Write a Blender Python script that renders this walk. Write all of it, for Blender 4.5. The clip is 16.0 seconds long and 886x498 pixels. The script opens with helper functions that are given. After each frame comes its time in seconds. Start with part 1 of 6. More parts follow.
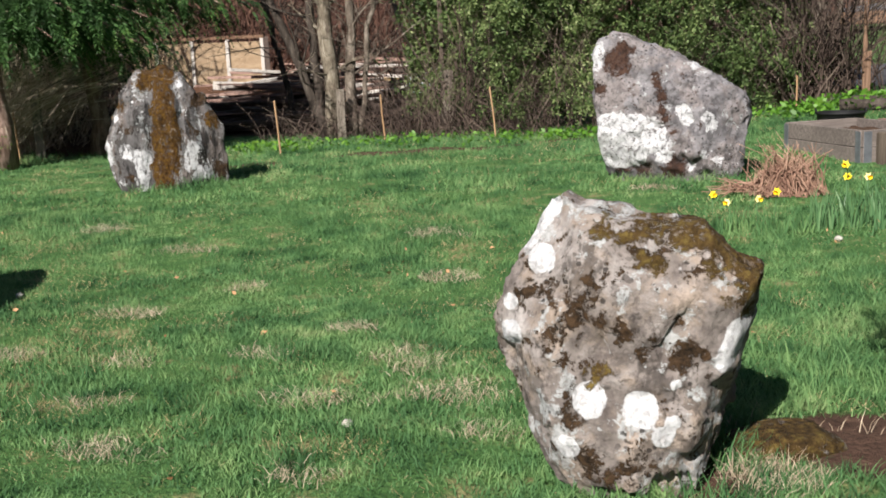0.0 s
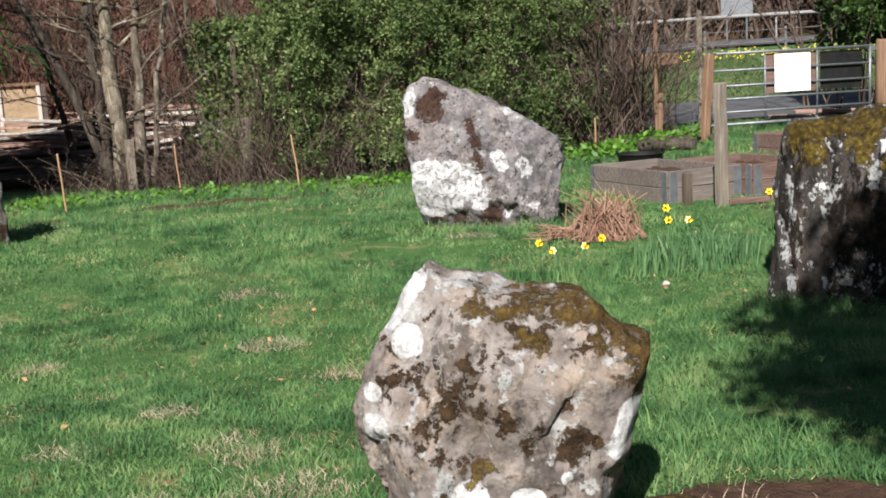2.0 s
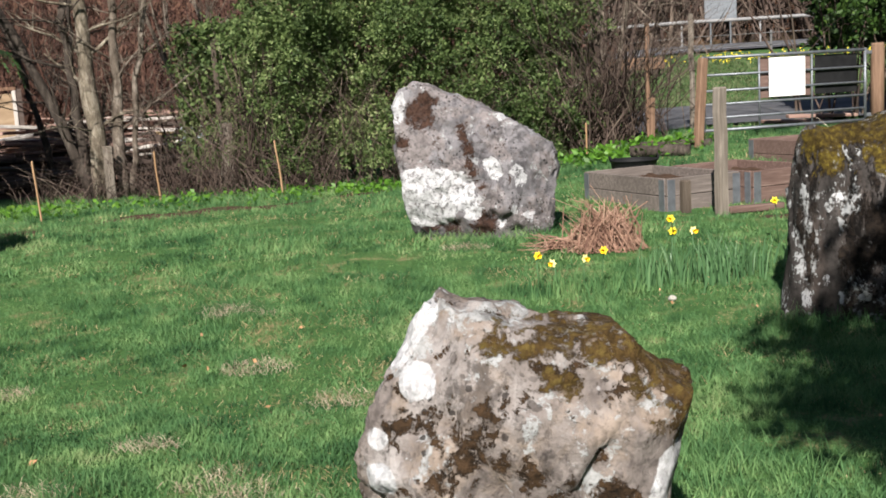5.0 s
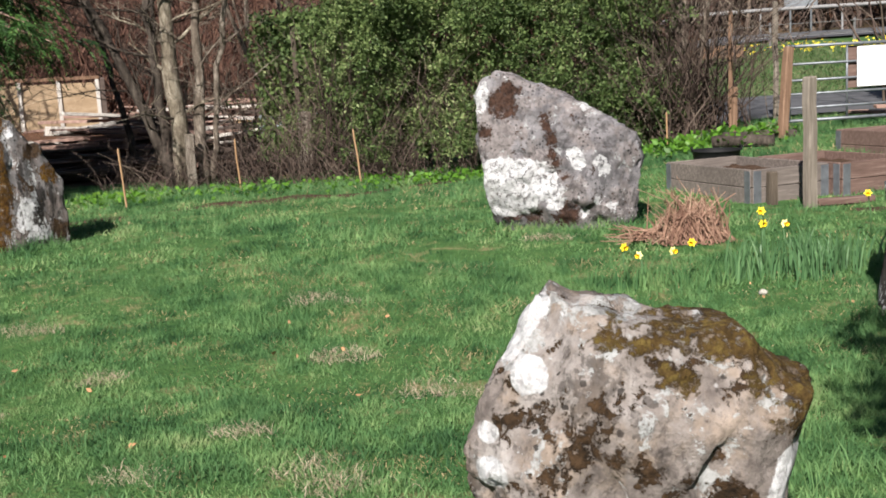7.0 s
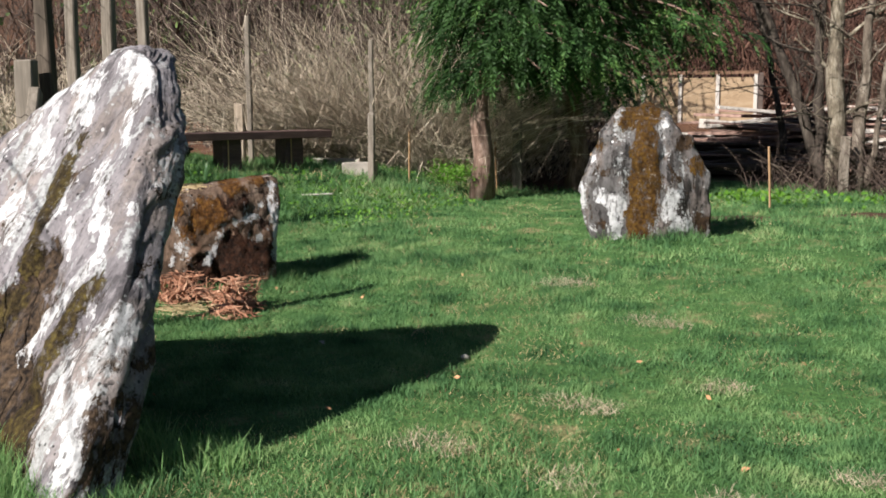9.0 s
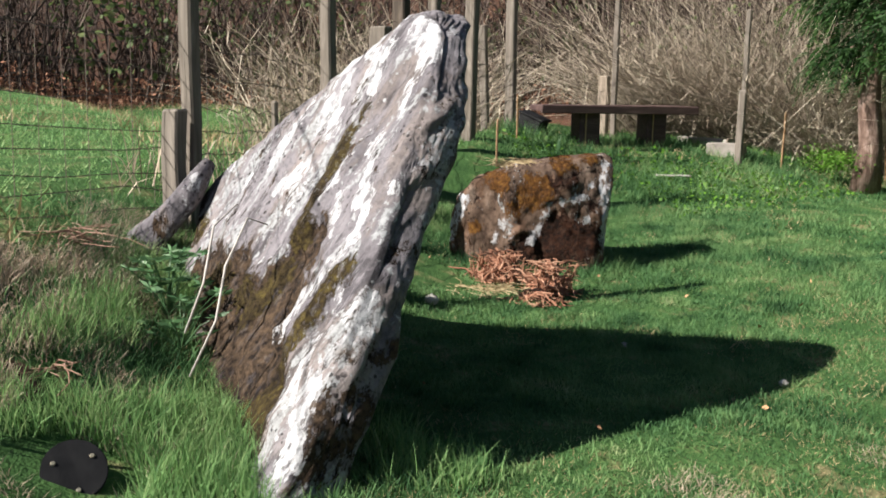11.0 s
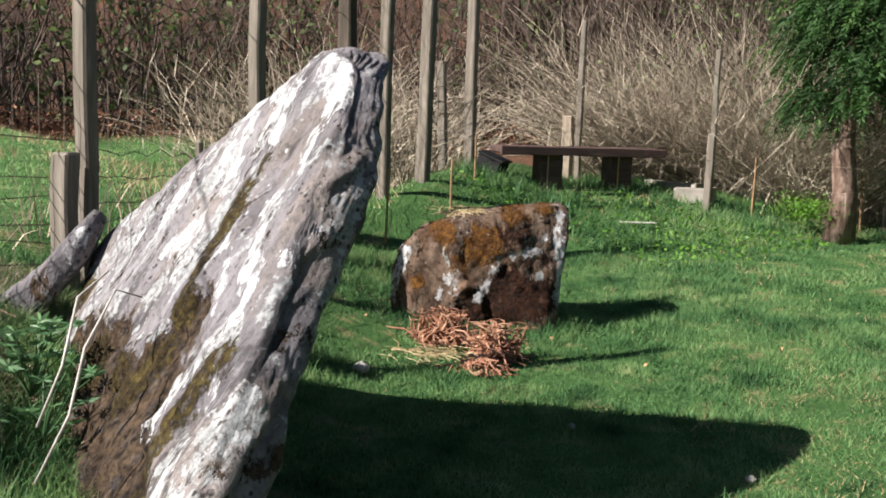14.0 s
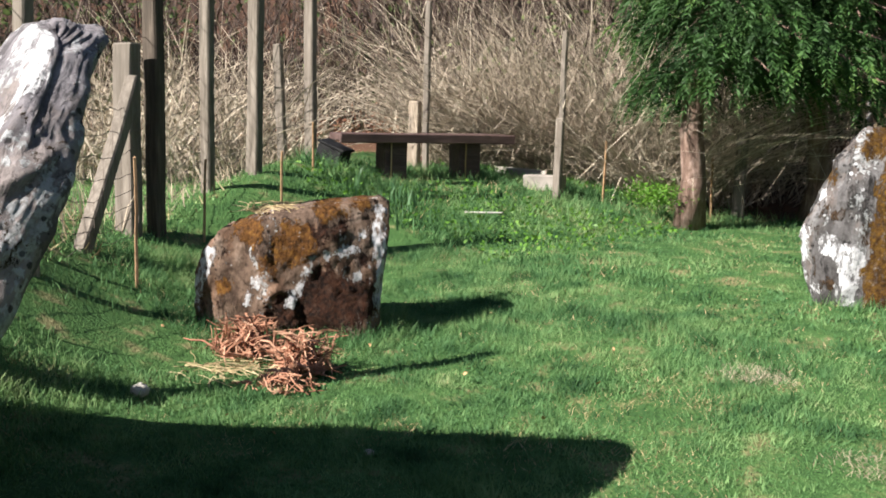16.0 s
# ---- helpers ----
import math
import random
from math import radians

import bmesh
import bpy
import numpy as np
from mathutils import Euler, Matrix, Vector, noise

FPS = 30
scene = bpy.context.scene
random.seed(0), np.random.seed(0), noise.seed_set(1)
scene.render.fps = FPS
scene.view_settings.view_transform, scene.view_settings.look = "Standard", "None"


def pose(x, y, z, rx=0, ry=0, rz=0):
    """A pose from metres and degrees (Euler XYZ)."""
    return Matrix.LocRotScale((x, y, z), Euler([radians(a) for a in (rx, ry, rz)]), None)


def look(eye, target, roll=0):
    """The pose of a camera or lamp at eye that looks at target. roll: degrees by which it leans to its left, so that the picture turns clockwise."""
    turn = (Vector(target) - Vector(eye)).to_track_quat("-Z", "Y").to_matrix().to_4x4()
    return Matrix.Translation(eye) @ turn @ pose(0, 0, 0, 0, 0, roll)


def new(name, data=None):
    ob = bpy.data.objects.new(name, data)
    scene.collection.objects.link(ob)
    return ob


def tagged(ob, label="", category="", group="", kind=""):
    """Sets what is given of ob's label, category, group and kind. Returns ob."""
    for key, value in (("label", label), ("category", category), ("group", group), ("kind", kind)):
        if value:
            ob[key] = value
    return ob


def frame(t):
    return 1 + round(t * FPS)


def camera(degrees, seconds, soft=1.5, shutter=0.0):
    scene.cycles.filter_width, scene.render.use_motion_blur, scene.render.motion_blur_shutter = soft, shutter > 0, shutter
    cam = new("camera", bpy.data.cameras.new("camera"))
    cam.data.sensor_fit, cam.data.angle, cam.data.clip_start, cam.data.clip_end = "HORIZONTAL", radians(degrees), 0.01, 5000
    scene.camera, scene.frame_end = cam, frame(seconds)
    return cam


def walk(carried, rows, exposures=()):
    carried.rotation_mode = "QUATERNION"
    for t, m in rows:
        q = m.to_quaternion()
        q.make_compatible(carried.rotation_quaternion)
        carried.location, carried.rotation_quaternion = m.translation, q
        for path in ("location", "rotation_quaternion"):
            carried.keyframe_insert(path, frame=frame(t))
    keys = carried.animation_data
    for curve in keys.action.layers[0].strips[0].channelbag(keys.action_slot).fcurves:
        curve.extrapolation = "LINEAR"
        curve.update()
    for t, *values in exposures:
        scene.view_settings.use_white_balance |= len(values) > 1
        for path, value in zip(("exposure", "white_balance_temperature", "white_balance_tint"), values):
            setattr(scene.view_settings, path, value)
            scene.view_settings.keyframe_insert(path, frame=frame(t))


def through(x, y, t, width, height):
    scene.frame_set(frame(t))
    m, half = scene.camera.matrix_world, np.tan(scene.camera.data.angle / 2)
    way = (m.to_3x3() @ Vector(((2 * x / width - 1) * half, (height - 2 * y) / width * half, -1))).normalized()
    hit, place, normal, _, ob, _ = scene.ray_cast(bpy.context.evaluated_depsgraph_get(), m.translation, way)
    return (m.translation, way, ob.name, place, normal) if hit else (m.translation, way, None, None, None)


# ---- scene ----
cam = camera(45.2, 16.0, soft=1.8)
PATH = [
    (0, (-0.116, 0.586, 1.435), (-0.679, 2.471, 1.072), -2.7),
    (0.5, (-0.138, 0.789, 1.448), (-0.692, 2.679, 1.1), -2.3),
    (1, (-0.208, 0.898, 1.449), (-0.676, 2.814, 1.122), -1.3),
    (1.5, (-0.325, 0.985, 1.463), (-0.616, 2.939, 1.148), -2.6),
    (2, (-0.394, 1.014, 1.475), (-0.578, 2.983, 1.17), -3.3),
    (2.5, (-0.418, 1.049, 1.479), (-0.58, 3.021, 1.186), -3.5),
    (3, (-0.383, 1.187, 1.466), (-0.547, 3.16, 1.181), -4.1),
    (3.5, (-0.351, 1.312, 1.469), (-0.6, 3.277, 1.192), -3.1),
    (4, (-0.381, 1.346, 1.479), (-0.63, 3.31, 1.195), -3.1),
    (6.5, (-0.636, 1.401, 1.486), (-0.603, 3.375, 1.169), -3.8),
    (7, (-0.621, 1.385, 1.494), (-0.898, 3.341, 1.182), -3.3),
    (7.5, (-0.568, 1.378, 1.508), (-1.194, 3.263, 1.267), -3.7),
    (8, (-0.534, 1.384, 1.513), (-1.415, 3.165, 1.282), -0.9),
    (8.5, (-0.654, 1.511, 1.516), (-1.785, 3.144, 1.277), 0.3),
    (9, (-0.799, 1.689, 1.504), (-2.111, 3.171, 1.222), -0.4),
    (9.5, (-0.855, 1.87, 1.514), (-2.325, 3.194, 1.22), -0.8),
    (10, (-0.874, 2.078, 1.5), (-2.462, 3.255, 1.195), 0.0),
    (12.5, (-1.16, 2.768, 1.558), (-3.008, 3.454, 1.222), 1.3),
    (13, (-1.174, 2.83, 1.56), (-3.027, 3.517, 1.25), 1.5),
    (13.5, (-1.335, 2.91, 1.557), (-3.138, 3.725, 1.266), 2.3),
    (14, (-1.507, 2.973, 1.577), (-3.242, 3.929, 1.299), 2.1),
    (14.5, (-1.603, 3.081, 1.57), (-3.296, 4.112, 1.297), 2.0),
    (15, (-1.714, 3.318, 1.566), (-3.408, 4.345, 1.288), 2.1),
    (15.5, (-1.753, 3.535, 1.58), (-3.443, 4.565, 1.293), 0.7),
    (16, (-1.826, 3.691, 1.571), (-3.444, 4.83, 1.276), 1.6),
]
walk(cam, [(t, look(eye, target, roll)) for t, eye, target, roll in PATH], exposures=((0, 0.92), (4, 0.91), (8, 0.93), (10, 1.03), (13, 1.06), (14, 1.1), (15, 1.17), (16.0, 1.44)))

# ---------- light ----------
SUN_WAY = Vector((0.13, 1.0, -0.77)).normalized()
world = bpy.data.worlds.new("sky")
scene.world = world
world.use_nodes = True
wn = world.node_tree
sky = wn.nodes.new("ShaderNodeTexSky")
sky.sky_type, sky.sun_disc = "NISHITA", False
sky.sun_elevation = math.asin(-SUN_WAY.z)
sky.sun_rotation = math.atan2(-SUN_WAY.x, -SUN_WAY.y)
sky.air_density, sky.dust_density = 1.0, 0.6
wn.links.new(sky.outputs[0], wn.nodes["Background"].inputs[0])
wn.nodes["Background"].inputs[1].default_value = 0.038
sun_data = bpy.data.lights.new("sun", "SUN")
sun_data.energy, sun_data.angle, sun_data.color = 5.4, radians(0.6), (1.0, 0.95, 0.87)
sun = new("sun", sun_data)
sun.matrix_world = look(Vector((0, 0, 30)) - SUN_WAY, (0, 0, 30))

# ---------- ground ----------
def ramp(a, b, x):
    """Smooth step from a to b."""
    k = np.clip((np.asarray(x, float) - a) / (b - a), 0.0, 1.0)
    return k * k * (3 - 2 * k)


def height(x, y):
    """The ground's height: a lawn, a bank along the wire fence, a rise towards the lane and the far hill."""
    x, y = np.asarray(x, float), np.asarray(y, float)
    s = (x + 7.1) * 0.69 + (y - 3.9) * 0.72
    z = 0.21 * ramp(6, 11, y)
    z = z + (0.85 - 0.45 * ramp(4.5, 7, y)) * (1 - ramp(-0.9, 1.6, s)) * (1 - ramp(9, 11, y) * 0.6)
    z = z + 0.42 * ramp(-9, -11.5, x) * (1 - 0.6 * ramp(11, 13.5, y)) * ramp(-0.8, 0.3, s)
    z = z + 0.6 * ramp(16.5, 22, y) * ramp(-4, -6.5, x)
    z = z + 0.48 * ramp(11, 17, y) * ramp(-2, 2.5, x) + 1.8 * ramp(18, 45, y) * ramp(-6, 4, x)
    z = z + 26 * ramp(55, 150, np.hypot(x, y - 5))
    return z


def ground_z(x, y):
    return float(height(x, y))


# ---------- materials ----------
class Mat:
    """A node material with a Principled shader and short ways to add nodes."""

    def __init__(self, name, rough=0.8, spec=0.3, metal=0.0):
        self.mat = bpy.data.materials.new(name)
        self.mat.use_nodes = True
        self.t = self.mat.node_tree
        self.b = self.t.nodes["Principled BSDF"]
        self.b.inputs["Roughness"].default_value = rough
        self.b.inputs["Specular IOR Level"].default_value = spec
        self.b.inputs["Metallic"].default_value = metal
        self.out = self.t.nodes["Material Output"]
        self.co = self.t.nodes.new("ShaderNodeTexCoord").outputs["Object"]

    def plug(self, socket, value):
        if isinstance(value, (int, float)):
            socket.default_value = value
        elif isinstance(value, tuple):
            socket.default_value = (*value, 1.0) if len(value) == 3 and socket.type == "RGBA" else value
        else:
            self.t.links.new(value, socket)

    def place(self):
        return self.t.nodes.new("ShaderNodeNewGeometry").outputs["Position"]

    def stretch(self, scale, co=None):
        n = self.t.nodes.new("ShaderNodeMapping")
        n.inputs["Scale"].default_value = scale
        self.t.links.new(co or self.co, n.inputs["Vector"])
        return n.outputs[0]

    def along(self, axis, keep, co=None):
        """Coordinates pressed together along an axis, so that marks run out along it."""
        a = Vector(axis).normalized()
        dot = self.t.nodes.new("ShaderNodeVectorMath")
        dot.operation = "DOT_PRODUCT"
        self.t.links.new(co or self.co, dot.inputs[0])
        dot.inputs[1].default_value = a
        share = self.t.nodes.new("ShaderNodeVectorMath")
        share.operation = "SCALE"
        share.inputs[0].default_value = a * (1 - keep)
        self.t.links.new(dot.outputs["Value"], share.inputs["Scale"])
        sub = self.t.nodes.new("ShaderNodeVectorMath")
        sub.operation = "SUBTRACT"
        self.t.links.new(co or self.co, sub.inputs[0])
        self.t.links.new(share.outputs[0], sub.inputs[1])
        return sub.outputs[0]

    def noise(self, scale, detail=5, rough=0.55, co=None, warp=0.0):
        n = self.t.nodes.new("ShaderNodeTexNoise")
        n.inputs["Scale"].default_value, n.inputs["Detail"].default_value = scale, detail
        n.inputs["Roughness"].default_value, n.inputs["Distortion"].default_value = rough, warp
        self.t.links.new(co or self.co, n.inputs["Vector"])
        return n.outputs["Fac"]

    def cells(self, scale, co=None, feature="F1"):
        n = self.t.nodes.new("ShaderNodeTexVoronoi")
        n.feature = feature
        n.inputs["Scale"].default_value = scale
        self.t.links.new(co or self.co, n.inputs["Vector"])
        return n.outputs["Distance"]

    def math(self, op, a, b=0.0):
        n = self.t.nodes.new("ShaderNodeMath")
        n.operation = op
        self.plug(n.inputs[0], a)
        self.plug(n.inputs[1], b)
        return n.outputs[0]

    def step(self, value, low, high):
        n = self.t.nodes.new("ShaderNodeMapRange")
        n.interpolation_type = "SMOOTHSTEP"
        self.plug(n.inputs[0], value)
        n.inputs[1].default_value, n.inputs[2].default_value = low, high
        return n.outputs[0]

    def mix(self, fac, a, b):
        n = self.t.nodes.new("ShaderNodeMix")
        n.data_type = "RGBA"
        self.plug(n.inputs[0], fac)
        self.plug(n.inputs[6], a)
        self.plug(n.inputs[7], b)
        return n.outputs[2]

    def ramp(self, value, stops):
        n = self.t.nodes.new("ShaderNodeValToRGB")
        el = n.color_ramp.elements
        while len(el) < len(stops):
            el.new(0.5)
        for e, (p, c) in zip(el, stops):
            e.position, e.color = p, (*c, 1.0)
        self.plug(n.inputs[0], value)
        return n.outputs[0]

    def attr(self, name):
        n = self.t.nodes.new("ShaderNodeAttribute")
        n.attribute_name = name
        return n.outputs["Fac"]

    def island(self):
        return self.t.nodes.new("ShaderNodeNewGeometry").outputs["Random Per Island"]

    def each(self):
        return self.t.nodes.new("ShaderNodeObjectInfo").outputs["Random"]

    def color(self, value):
        self.plug(self.b.inputs["Base Color"], value)
        return self

    def rough(self, value):
        self.plug(self.b.inputs["Roughness"], value)
        return self

    def bump(self, value, strength=0.5, distance=0.01):
        n = self.t.nodes.new("ShaderNodeBump")
        n.inputs["Strength"].default_value, n.inputs["Distance"].default_value = strength, distance
        self.t.links.new(value, n.inputs["Height"])
        self.t.links.new(n.outputs[0], self.b.inputs["Normal"])
        return self

    def glow_through(self, color, amount):
        """Thin leaf: part of the light passes through."""
        tr = self.t.nodes.new("ShaderNodeBsdfTranslucent")
        self.plug(tr.inputs[0], color)
        m = self.t.nodes.new("ShaderNodeMixShader")
        m.inputs[0].default_value = amount
        self.t.links.new(self.b.outputs[0], m.inputs[1])
        self.t.links.new(tr.outputs[0], m.inputs[2])
        self.t.links.new(m.outputs[0], self.out.inputs[0])
        return self


def wood_mat(name, dark, mid, light, grain=(30, 30, 2.5), rough=0.8):
    m = Mat(name, rough, 0.25)
    g = m.noise(1.0, 6, 0.65, m.stretch(grain), 0.6)
    blotch = m.noise(2.3, 4)
    c = m.ramp(g, [(0.25, dark), (0.5, mid), (0.75, light)])
    c = m.mix(m.math("MULTIPLY", m.step(blotch, 0.45, 0.7), 0.45), c, tuple(v * 0.55 for v in mid))
    c = m.mix(m.math("MULTIPLY", m.each(), 0.3), c, tuple(v * 0.7 for v in light))
    return m.color(c).bump(g, 0.5, 0.006).mat


def leaf_mat(name, stops, through=0.25, rough=0.5, spec=0.35, patch=0.6, fine=4.0, own=0.55, wide=0.8, near=0.9):
    m = Mat(name, rough, spec)
    big = m.noise(patch, 3, co=m.place())
    small = m.noise(fine, 3, co=m.place())
    k = m.math("ADD", m.math("MULTIPLY", m.island(), own), m.math("MULTIPLY", m.math("SUBTRACT", big, 0.38), wide))
    k = m.math("ADD", k, m.math("MULTIPLY", m.math("SUBTRACT", small, 0.42), near))
    c = m.ramp(k, stops)
    return m.color(c).glow_through(c, through).mat


def plain_mat(name, a, b, scale=8.0, rough=0.7, spec=0.3, metal=0.0, bump=0.2):
    m = Mat(name, rough, spec, metal)
    n = m.noise(scale, 6)
    return m.color(m.ramp(n, [(0.3, a), (0.7, b)])).bump(m.noise(scale * 6, 4), bump, 0.004).mat


def stone_mat(name, dark, mid, light, tint, axis=(0, 0, 1), keep=1.0, pale=0.56, wash=0.70, specks=0.0, rag=0.05, dark_rag=0.22, moss_rag=0.16, sooty=0.4, moss=(0.060, 0.036, 0.012), moss2=(0.12, 0.085, 0.024), growth=((0.014, 0.009, 0.006), (0.060, 0.036, 0.020)), bits=0.64):
    """Lichen-crusted rock. The stones carry how deep inside the white crust, the moss and the black-brown growth a place lies, in metres."""
    m = Mat(name, 0.9, 0.15)
    co = m.along(axis, keep)
    n1, n2, n3, n4 = m.noise(2.6, 6, 0.6, co), m.noise(8.0, 7, 0.65, co), m.noise(34.0, 6, 0.65), m.noise(15.0, 8, 0.72, co)
    tint_n = m.noise(3.3, 5, 0.62, co, 0.4)

    def off(n, k):
        return m.math("MULTIPLY", m.math("SUBTRACT", n, 0.5), k)

    c = m.ramp(m.math("ADD", m.math("MULTIPLY", n1, 0.45), m.math("MULTIPLY", n2, 0.55)), [(0.36, dark), (0.5, mid), (0.64, light)])
    c = m.mix(m.math("MULTIPLY", m.step(m.math("ADD", tint_n, off(n4, 0.3)), 0.46, 0.58), 0.75), c, m.ramp(n2, [(0.35, tuple(v * 0.6 for v in tint)), (0.6, tuple(v * 1.15 for v in tint))]))
    c = m.mix(m.math("MULTIPLY", m.step(n3, 0.50, 0.60), 0.35), c, tuple(v * 0.5 for v in dark))
    soot = m.step(m.math("ADD", m.noise(4.6, 9, 0.7, m.along(axis, keep * 0.55)), off(n4, 0.5)), 0.53, 0.60)
    c = m.mix(m.math("MULTIPLY", soot, sooty), c, tuple(v * 0.28 for v in dark))
    # blue-grey leafy lichen
    grey = m.step(m.math("ADD", m.noise(6.5, 9, 0.72, co), off(n3, 0.35)), pale, pale + 0.04)
    c = m.mix(m.math("MULTIPLY", grey, 0.75), c, m.ramp(n3, [(0.38, (0.17, 0.178, 0.185)), (0.56, (0.37, 0.38, 0.39))]))
    black = m.math("MULTIPLY", m.step(m.math("ADD", m.cells(26.0), off(n4, 1.2)), 0.24, 0.14), m.step(m.noise(2.9, 4, 0.6), 0.42, 0.55))
    c = m.mix(m.math("MULTIPLY", black, 0.85), c, tuple(v * 0.2 for v in dark))
    # brown to black growth
    dk = m.step(m.math("ADD", m.attr("dark"), m.math("ADD", off(n4, dark_rag), off(n3, 0.05))), -0.004, 0.006)
    dk = m.math("MULTIPLY", dk, m.math("SUBTRACT", 1.0, m.math("MULTIPLY", m.step(m.noise(22.0, 8, 0.75, co), 0.53, 0.57), m.math("SUBTRACT", 0.8, m.math("MULTIPLY", m.step(m.attr("dark"), 0.0, 0.08), 0.65)))))
    dk = m.math("MAXIMUM", dk, m.step(m.noise(8.5, 9, 0.78, co), bits, bits + 0.02))
    c = m.mix(dk, c, m.ramp(m.math("ADD", m.math("MULTIPLY", n3, 0.55), m.math("MULTIPLY", n4, 0.45)), [(0.42, growth[0]), (0.58, growth[1])]))
    # white crust in patches, and small dots
    wh = m.step(m.math("ADD", m.attr("white"), m.math("ADD", off(n4, rag), off(n3, rag * 0.3))), -0.002, 0.004)
    free = m.step(m.math("ADD", m.noise(4.2, 8, 0.68, co), off(n3, 0.1)), wash, wash + 0.025)
    dots = m.step(m.math("SUBTRACT", m.math("ADD", m.cells(11.0), m.math("MULTIPLY", n2, 0.35)), specks), 0.30, 0.27)
    dots = m.math("MULTIPLY", dots, m.step(m.noise(2.2, 3), 0.46, 0.6))
    loose = m.math("MULTIPLY", m.math("MAXIMUM", dots, free), m.math("SUBTRACT", 1.0, m.step(m.attr("dark"), -0.05, 0.02)))
    wh = m.math("MAXIMUM", wh, loose)
    wh = m.math("MULTIPLY", wh, m.math("SUBTRACT", 1.0, m.math("MULTIPLY", m.step(m.noise(24, 9, 0.8, co), 0.51, 0.57), min(0.92, rag * 8))))
    c = m.mix(wh, c, m.ramp(n3, [(0.34, (0.34, 0.335, 0.352)), (0.6, (0.52, 0.52, 0.54))]))
    # moss cushions
    ms = m.step(m.math("ADD", m.attr("moss"), m.math("ADD", off(n4, moss_rag), off(n3, 0.06))), -0.006, 0.01)
    ms = m.math("MULTIPLY", ms, m.math("SUBTRACT", 1.0, m.math("MULTIPLY", m.step(m.noise(24.0, 9, 0.78), 0.53, 0.58), 0.45)))
    c = m.mix(ms, c, m.ramp(m.math("ADD", m.math("MULTIPLY", n3, 0.55), m.math("MULTIPLY", n4, 0.45)), [(0.38, tuple(v * 0.3 for v in moss)), (0.5, moss), (0.62, moss2)]))
    relief = m.math("ADD", m.math("MULTIPLY", n2, 1.1), m.math("ADD", m.math("MULTIPLY", n3, 0.5), m.math("MULTIPLY", ms, m.math("MULTIPLY", m.noise(70, 3), 0.8))))
    relief = m.math("ADD", relief, m.math("ADD", m.math("MULTIPLY", wh, 0.06), m.math("MULTIPLY", n4, 0.7)))
    relief = m.math("ADD", relief, m.math("MULTIPLY", dk, m.math("MULTIPLY", m.noise(42, 4, 0.7), 1.1)))
    return m.color(c).bump(relief, 0.75, 0.028).mat


STONE_NEAR = stone_mat("rock_tan_grey", (0.090, 0.074, 0.069), (0.195, 0.168, 0.158), (0.335, 0.31, 0.305), (0.275, 0.215, 0.175), pale=0.54, wash=0.74, rag=0.035, sooty=0.6, specks=-0.06, dark_rag=0.26, moss_rag=0.26, growth=((0.012, 0.008, 0.005), (0.055, 0.032, 0.017)), bits=0.575)
STONE_FAR = stone_mat("rock_blue_grey", (0.090, 0.084, 0.091), (0.165, 0.155, 0.166), (0.25, 0.238, 0.255), (0.20, 0.172, 0.17), pale=0.585, rag=0.14, specks=-0.01, dark_rag=0.3, growth=((0.022, 0.012, 0.009), (0.070, 0.038, 0.028)), bits=0.59, wash=0.65, sooty=0.5)
STONE_DARK = stone_mat("rock_dark_streaked", (0.016, 0.014, 0.013), (0.050, 0.044, 0.042), (0.17, 0.16, 0.158), (0.060, 0.046, 0.040), keep=0.35, pale=0.55, wash=0.72, moss=(0.050, 0.033, 0.008), moss2=(0.125, 0.094, 0.015), moss_rag=0.5, sooty=0.95, rag=0.12, bits=0.545, growth=((0.006, 0.005, 0.005), (0.030, 0.022, 0.017)))
STONE_LEFT = stone_mat("rock_grey_mossy", (0.040, 0.036, 0.036), (0.11, 0.104, 0.106), (0.225, 0.22, 0.225), (0.125, 0.10, 0.09), keep=0.4, pale=0.55, moss=(0.054, 0.026, 0.006), moss2=(0.11, 0.060, 0.010), moss_rag=0.34, sooty=0.85, rag=0.20, wash=0.64, bits=0.58)
STONE_SHORT = stone_mat("rock_brown_mossy", (0.06, 0.037, 0.027), (0.14, 0.095, 0.070), (0.26, 0.205, 0.17), (0.15, 0.085, 0.055), keep=0.5, pale=0.585, wash=0.70, moss_rag=0.3, dark_rag=0.34, moss=(0.085, 0.036, 0.010), moss2=(0.17, 0.082, 0.018), sooty=0.7, rag=0.18, specks=-0.06, growth=((0.010, 0.006, 0.005), (0.050, 0.020, 0.011)), bits=0.60)
SLAB_AXIS = (0.12, 0.52, 0.84)
STONE_LEAN = stone_mat("rock_pale_slab", (0.085, 0.077, 0.085), (0.185, 0.170, 0.185), (0.30, 0.28, 0.298), (0.215, 0.18, 0.168), SLAB_AXIS, 0.40, pale=0.53, wash=0.575, specks=-0.02, moss=(0.036, 0.025, 0.011), moss2=(0.090, 0.068, 0.020), moss_rag=0.22, sooty=0.6, rag=0.16, dark_rag=0.36, growth=((0.010, 0.007, 0.006), (0.085, 0.056, 0.036)), bits=0.58)


